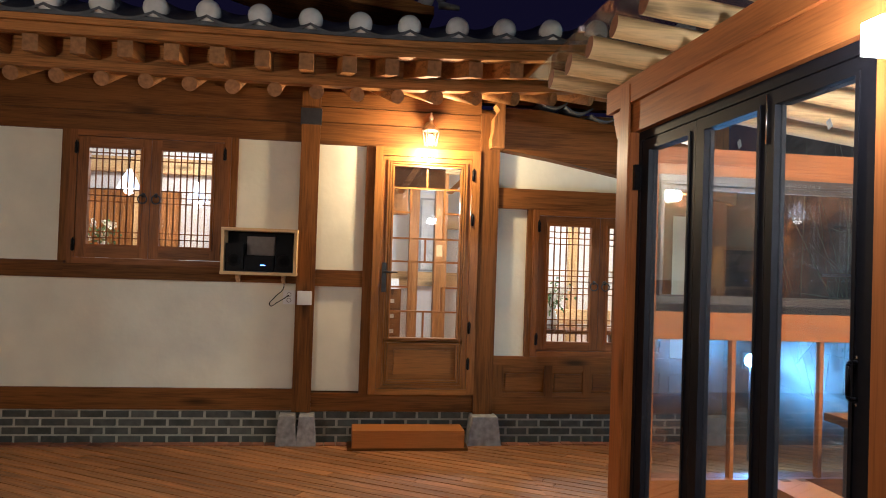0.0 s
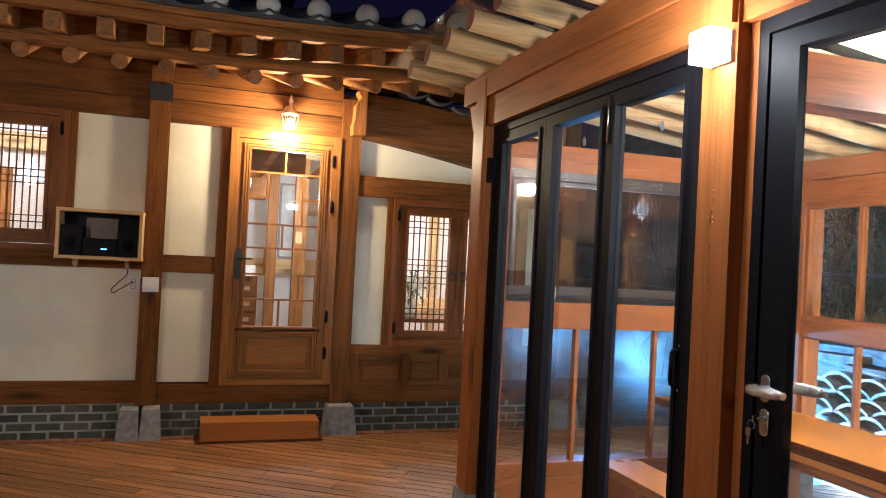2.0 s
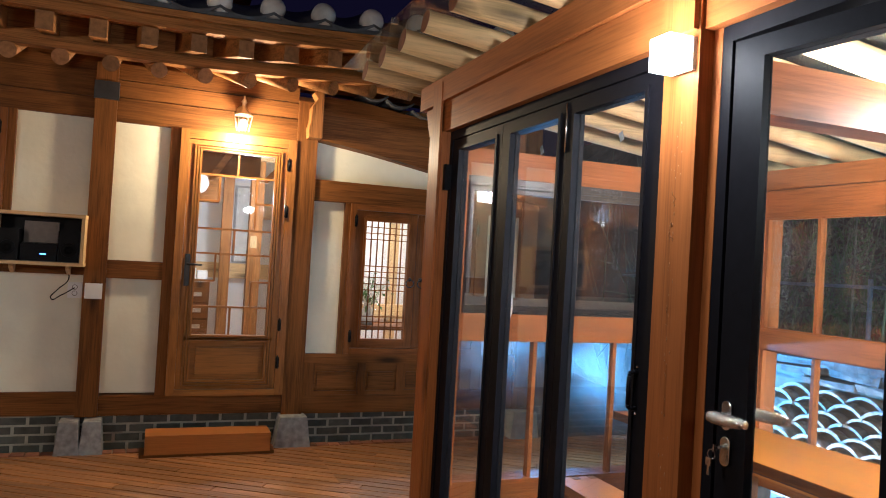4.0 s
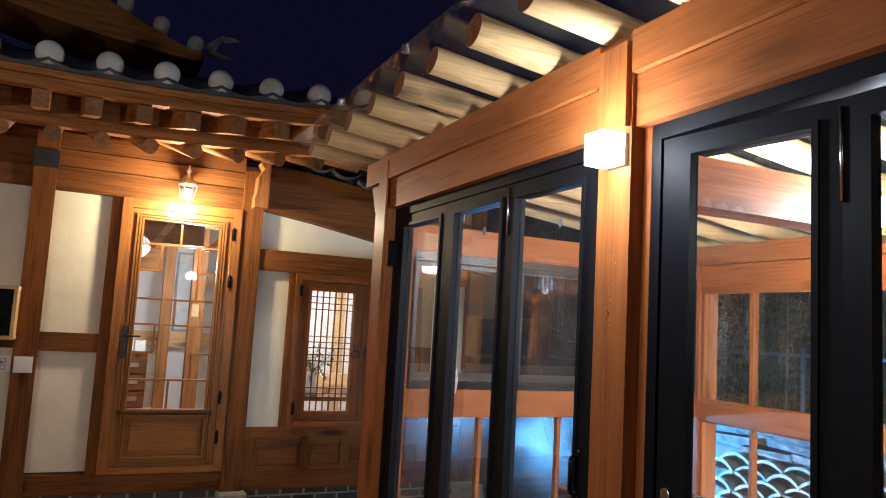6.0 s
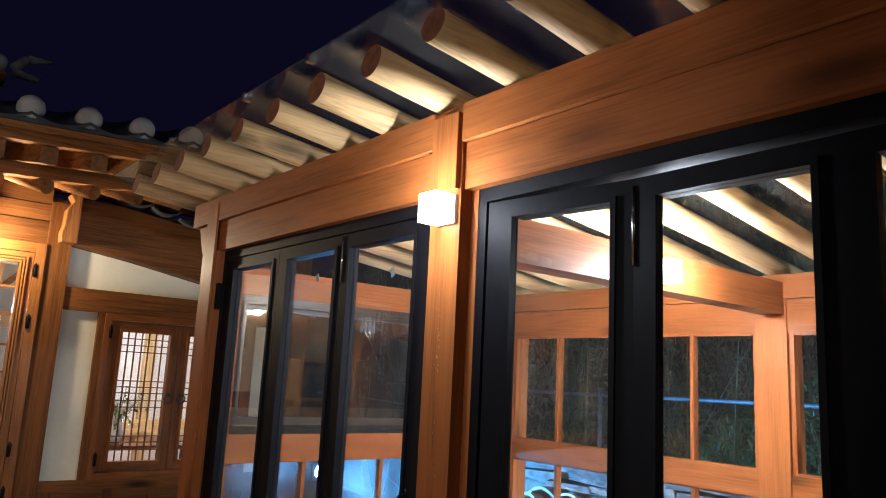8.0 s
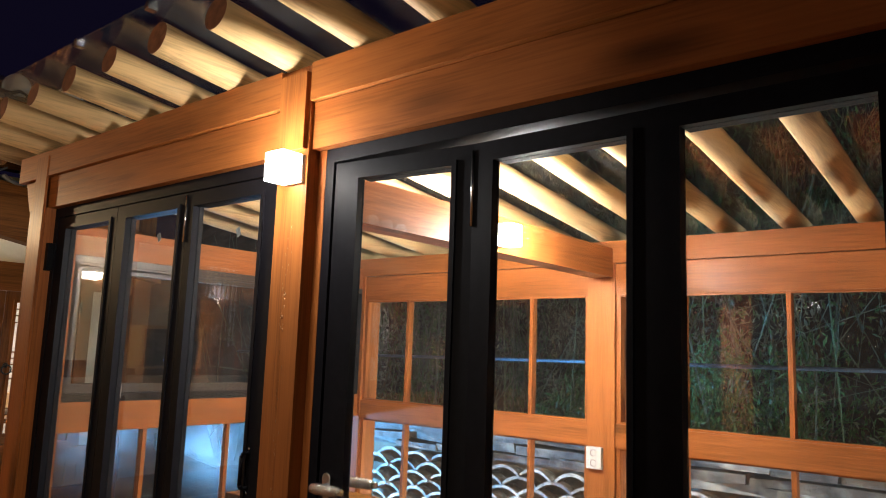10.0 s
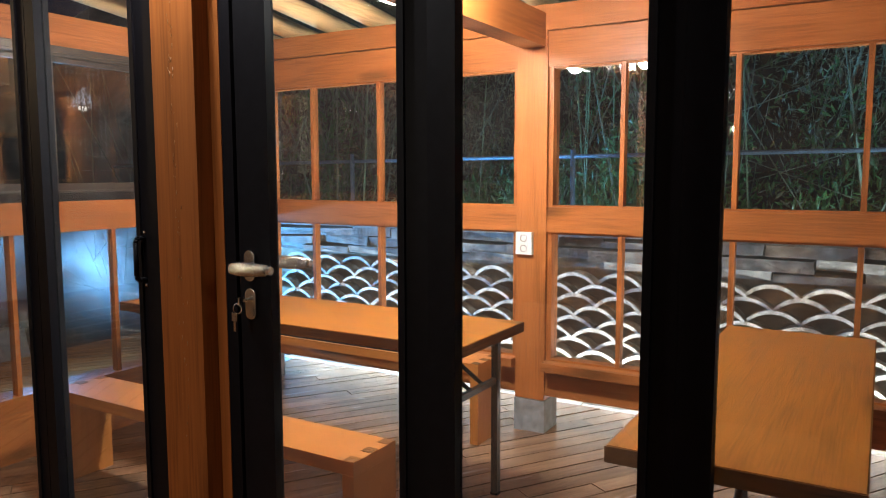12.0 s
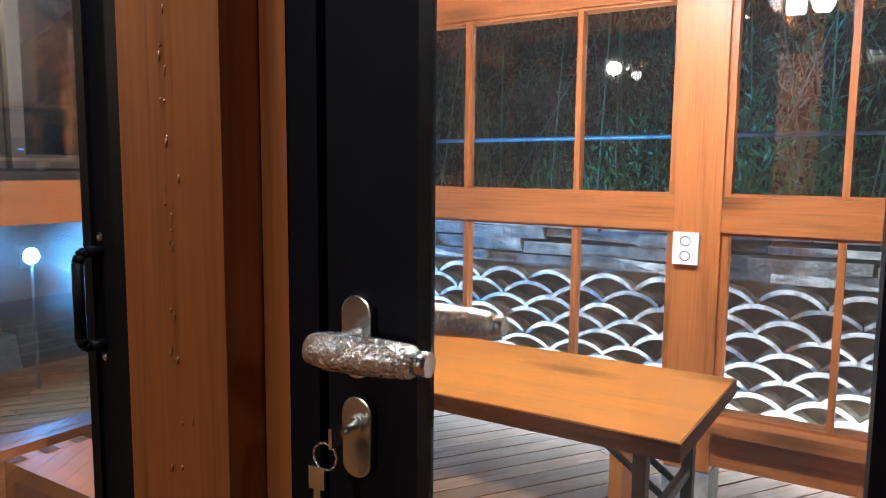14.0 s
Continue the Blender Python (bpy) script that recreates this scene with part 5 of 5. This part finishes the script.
# taped paper scraps at the head of the folding leaves
for y, z, nm in ((3.20, 2.10, "paper_tag"), (2.66, 2.08, "paper_tag")):
    bm = box(bmesh.new(), -0.011, 0.011, -0.001, 0.001, -0.016, 0.016)
    ob = solid(nm, bm, STONE, "small pale paper tag stuck on a glass door", "tag", "thing")
    ob.matrix_world = pose(DX0 + 0.0335, y, z, 0, 0.0, 90) @ pose(0, 0, 0, 0, 25, 0)

# ---- behind the pavilion: the tile wall ----
TX = 4.88
tw = thing("tile_wall", (TX, 2.4, -0.05), "garden wall of stacked curved roof tiles under a flat tile coping", "wall", kind="structure")
bx("earth_core", (TX + 0.05, TX + 0.40, -1.0, 4.80, -0.08, 0.95), EARTH, tw, "packed earth between the tiles", 0.0)
bm = bmesh.new()
n, W, R = 10, 0.268, 0.060
lo, hi = [], []
for xx in (-0.045, 0.12):
    a, c = [], []
    for i in range(n + 1):
        u = -1 + 2 * i / n
        z = R * (1 - u * u * 0.85 - 0.15 * u ** 4)
        a.append(bm.verts.new((xx, u * W / 2, z - 0.021)))
        c.append(bm.verts.new((xx, u * W / 2 * 1.015, z)))
    lo.append(a)
    hi.append(c)
for i in range(n):
    bm.faces.new((lo[0][i], lo[0][i + 1], hi[0][i + 1], hi[0][i]))
    for v4 in ((hi[0][i], hi[0][i + 1], hi[1][i + 1], hi[1][i]), (lo[0][i], lo[1][i], lo[1][i + 1], lo[0][i + 1])):
        fc = bm.faces.new(v4)
        fc.smooth = True
bmesh.ops.recalc_face_normals(bm, faces=bm.faces)
arc_mesh = mesh_of(bm)
arc_mesh.materials.append(SCALE)
arc_mesh.materials.append(BLOTCHY_BACK)
# pale tone on the front rim, darker blotchy tone on every other face
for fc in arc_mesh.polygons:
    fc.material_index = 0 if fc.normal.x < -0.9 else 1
rt = random.Random(21)
PZ, PY = 0.0665, 0.272
for row in range(14):
    for k in range(21):
        y = -0.76 + PY * k + (PY / 2 if row % 2 else 0)
        if y > 4.72:
            continue
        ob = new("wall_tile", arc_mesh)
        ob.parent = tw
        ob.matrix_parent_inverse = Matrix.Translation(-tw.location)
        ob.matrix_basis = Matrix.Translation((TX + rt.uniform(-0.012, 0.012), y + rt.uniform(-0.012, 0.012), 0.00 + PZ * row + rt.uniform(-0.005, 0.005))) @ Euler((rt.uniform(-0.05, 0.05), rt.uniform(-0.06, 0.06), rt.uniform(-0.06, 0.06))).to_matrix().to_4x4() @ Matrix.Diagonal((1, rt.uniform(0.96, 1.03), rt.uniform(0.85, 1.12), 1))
zc = 0.948
for row in range(4):
    y, thick = -1.0 - 0.21 * (row % 2), (0.058, 0.070, 0.062, 0.068)[row]
    while y < 4.72:
        long = rt.uniform(0.24, 0.58)
        jut = rt.uniform(-0.055, 0.03) - 0.008 * row
        bm = box(bmesh.new(), 0, 0.44, 0.002, long - rt.uniform(0.002, 0.012), 0, thick * rt.uniform(0.70, 1.03))
        for v in bm.verts:
            v.co += Vector((rt.uniform(-0.020, 0.020), rt.uniform(-0.006, 0.006), rt.uniform(-0.007, 0.007)))
        ob = part("coping_tile", bm, SLAB, tw, "", 0.006)
        ob.matrix_basis = Matrix.Translation((TX - 0.03 + jut, y, zc + rt.uniform(-0.003, 0.003))) @ Euler((rt.uniform(-0.03, 0.03), rt.uniform(-0.05, 0.05), rt.uniform(-0.04, 0.04))).to_matrix().to_4x4()
        y += long
    zc += thick
# light strip at its foot
strip_l = thing("led_strip", (4.735, 2.3, 0.10), "low lit light strip at the foot of the tile wall", "light strip")
bx("channel", (4.70, 4.77, -0.1, 4.5, 0.10, 0.192), CHROME, strip_l, "", 0.002)
bx("diffuser", (4.708, 4.760, -0.1, 4.5, 0.192, 0.206), STRIPGLOW, strip_l, "lit white diffuser", 0.002)
kerb = thing("kerb", (4.65, 2.2, 0.19), "pale stone kerb along the floor edge", "kerb", kind="structure")
yk = -0.1
while yk < 4.45:
    lk = rt.uniform(0.16, 0.30)
    bx("kerb_stone", (4.625, 4.685, yk + 0.003, yk + lk - 0.003, 0.10, 0.186 + rt.uniform(-0.006, 0.004)), LIME, kerb, "", 0.005)
    yk += lk

# garden floodlight on a stake, and an added unseen one by the bank
def garden_floodlight(x, y, z, turn, label):
    root = thing("garden_floodlight", (x, y, -0.08), label, "floodlight", "garden floodlights")
    part("stake", rod(bmesh.new(), (x, y, -0.08), (x, y, z - 0.05), 0.012, seg=10), STEEL, root)
    parts = [part("body", box(bmesh.new(), -0.07, 0.07, 0, 0.045, -0.07, 0.07), BLACK, None, "", 0.008),
             part("led_face", lathe(bmesh.new(), (0, 0, 0), [(0.050, 0.0), (0.048, -0.006), (0.03, -0.010), (0.004, -0.012)], 20, "y"), FLOODGLOW, None, "lit cold white face")]
    for ob in parts:
        ob.parent = root
        ob.matrix_parent_inverse = Matrix.Translation(-root.location)
        ob.matrix_basis = pose(x, y, z, 0, 0, turn)


garden_floodlight(3.94, 6.325, 0.85, 0, "small garden floodlight on a stake, lit cold white")
# added out of view: fixture for the lamp that lights the bank
garden_floodlight(5.70, -1.47, 0.62, 160, "added unseen floodlight on a stake that lights the bank")

# ---- the hill, fence and plants behind ----
hm = bmesh.new()
bmesh.ops.create_grid(hm, x_segments=60, y_segments=70, size=0.5)
for v in hm.verts:
    x, y = 6.9 + (v.co.x + 0.5) * 16, -12 + (v.co.y + 0.5) * 34
    h = max(0.0, x - 7.0) * 0.85 + 0.35 * noise.noise(Vector((x * 0.8, y * 0.8, 0))) + 0.12 * noise.noise(Vector((x * 3, y * 3, 2)))
    v.co = (x, y, -0.1 + max(-0.05, h))
solid("hillside", hm, GROUND, "dark overgrown earth bank rising behind the fence", "hill")


def hill_z(x):
    return max(0.0, x - 7.0) * 0.85 - 0.1


fence = thing("fence", (6.5, 2.5, -0.05), "galvanised tube fence between wall and bank", "fence", kind="structure")
for z, r in ((1.66, 0.017), (1.02, 0.014)):
    part("rail", rod(bmesh.new(), (6.5, -6.0, z + 0.05), (6.5, 9.0, z - 0.06), r, seg=10), FENCE, fence, "galvanised rail")
for y in (-4.5, -2.1, 0.35, 3.02, 5.3, 7.6):
    part("post", rod(bmesh.new(), (6.5, y, -0.1), (6.5, y, 1.70), 0.021, seg=10), FENCE, fence, "galvanised post")

rh = random.Random(77)
stems = thing("bamboo_stems", (7.0, 2.5, 0.0), "upright green bamboo stems behind the fence", "bamboo", kind="stuff")
sb = bmesh.new()
for i in range(34):
    p = Vector((rh.uniform(6.6, 8.0), rh.uniform(-3, 7), -0.1))
    tip = p + Vector((rh.gauss(0, 0.12), rh.gauss(0, 0.25), rh.uniform(1.6, 4.0)))
    rod(sb, p, tip, rh.uniform(0.008, 0.017), 0.006, 7)
    for k in range(3, 9):
        q = p.lerp(tip, k / 9)
        rod(sb, q, q + Vector((0, 0, 0.012)), 0.019, 0.019, 7)
part("stems", sb, STEM, stems)["kind"] = "stuff"
canes = thing("bamboo_canes", (9.0, 2.5, 0.5), "leaning dry bamboo canes on the dark bank", "bamboo", kind="stuff")
cb = bmesh.new()
for i in range(900):
    x, y = rh.uniform(6.9, 12.5), rh.uniform(-6, 11)
    z = hill_z(x)
    long = rh.uniform(1.2, 4.0)
    lean = Vector((rh.gauss(0, 0.22), rh.gauss(0, 0.35), 1)).normalized()
    if rh.random() < 0.25:
        lean = Vector((rh.gauss(0, 0.3), rh.choice((-1, 1)), rh.uniform(0.05, 0.5))).normalized()
    p = Vector((x, y, z - 0.05))
    rod(cb, p, p + lean * long, rh.choice((0.004, 0.006, 0.008, 0.012, 0.022)), 0.003, 5)
part("canes", cb, DRY, canes)["kind"] = "stuff"


def leaf_mass(name, label, material, count, xr, yr, zr, size, seed, parent_at_):
    rnd = random.Random(seed)
    verts, faces = [], []
    for i in range(count):
        x, y = rnd.uniform(*xr), rnd.uniform(*yr)
        clump = noise.noise(Vector((x * 0.9, y * 1.3, seed)))
        if clump < -0.05:
            continue
        z = hill_z(x) + rnd.uniform(*zr) * (0.6 + clump)
        q = Euler((rnd.uniform(0, 6.3), rnd.uniform(0, 6.3), rnd.uniform(0, 6.3))).to_matrix()
        s = size * rnd.uniform(0.5, 1.5)
        o = Vector((x, y, z))
        n0 = len(verts)
        for c in ((-s, 0, 0), (0, s * 0.28, 0.1 * s), (s, 0, 0), (0, -s * 0.28, 0.1 * s)):
            verts.append(o + q @ Vector(c))
        faces.append((n0, n0 + 1, n0 + 2, n0 + 3))
    me = bpy.data.meshes.new(name)
    me.from_pydata(verts, [], faces)
    me.materials.append(material)
    ob = new(name, me)
    return tagged(ob, label, "plants", "", "stuff")


leaf_mass("undergrowth", "low green undergrowth behind the fence", LEAVES, 60000, (6.56, 7.9), (-4, 8), (0.0, 1.75), 0.042, 11, None)
leaf_mass("bank_scrub", "dry scrub and leaves on the bank", DRY, 60000, (7.3, 12.5), (-6, 10), (0.0, 1.3), 0.045, 12, None)
leaf_mass("bank_leaves", "dark leaves over the bank", LEAVES, 40000, (7.8, 12.5), (-6, 10), (0.2, 3.0), 0.045, 13, None)

# ---- plain walls that close the courtyard ----
# unseen closing walls, kept dark so they throw little light back
for nm, d in (("wall_west", (-4.75, -4.6, 2.0, 7.0, -0.08, 3.2)), ("wall_wing", (-1.40, -1.25, -5.0, 2.0, -0.08, 3.0)), ("wall_wing_end", (-4.6, -1.25, 2.0, 2.15, -0.08, 3.0))):
    solid(nm, box(bmesh.new(), *d), OLD["z"], "plain dark timber wing of the house", "wall")
solid("wall_south", box(bmesh.new(), -1.25, 6.0, -2.65, -2.5, -0.08, 3.4), OLD["z"], "plain dark timber south wing of the house", "wall")
# body for the added courtyard lamp, never in view
cf = thing("courtyard_fill_lamp", (1.30, -2.44, 2.95), "added unseen floodlight high on the south wall", "floodlight")
bx("bracket", (1.27, 1.33, -2.5, -2.46, 2.92, 2.98), STEEL, cf, "", 0.003)
bx("body", (1.23, 1.37, -2.46, -2.40, 2.88, 3.02), BLACK, cf, "", 0.008)
bx("led_face", (1.265, 1.335, -2.40, -2.395, 2.91, 2.99), PENDANT, cf, "lit white face", 0.0)
# fixture of the wing lamp, set out of view where it fills the house front
wl = thing("wing_lamp", (-2.20, 2.28, 2.05), "unseen lit wall lamp on the timber wing, placed to light the house front", "wall lamp")
bx("back_plate", (-2.25, -2.15, 2.15, 2.165, 2.0, 2.1), BRASS, wl, "", 0.003)
part("shade", lathe(bmesh.new(), (-2.20, 2.28, 2.05), [(0.07, -0.03), (0.06, 0.0), (0.03, 0.05), (0.01, 0.06)], 16), CHROME, wl)
part("arm", rod(bmesh.new(), (-2.20, 2.155, 2.09), (-2.20, 2.28, 2.105), 0.008, seg=8), BRASS, wl)
part("bulb", lathe(bmesh.new(), (-2.20, 2.28, 2.0), [(0.004, -0.03), (0.028, -0.01), (0.03, 0.01), (0.012, 0.04)], 12), PENDANT, wl, "lit bulb")

# ---- deck boards of the courtyard and the pavilion ----
dk = thing("courtyard_deck", (0, 5.0, 0), "brown hardwood deck boards laid diagonally across the courtyard", "deck", kind="structure")
boards(dk, -4.4, 1.93, 4.2, 6.86, 0.0, DECK, -33, 0.098, 31)
boards(dk, 1.93, 5.4, 4.42, 6.86, 0.0, DECK, -33, 0.098, 32)
boards(dk, -4.6, 1.93, -5.0, 4.2, -0.001, DECK, -33, 0.098, 33, joined=True)
boards(pfl, FX + 0.12, 4.62, 0.12, 4.38, F, DECK_IN, -33, 0.098, 34, g=0.0034)
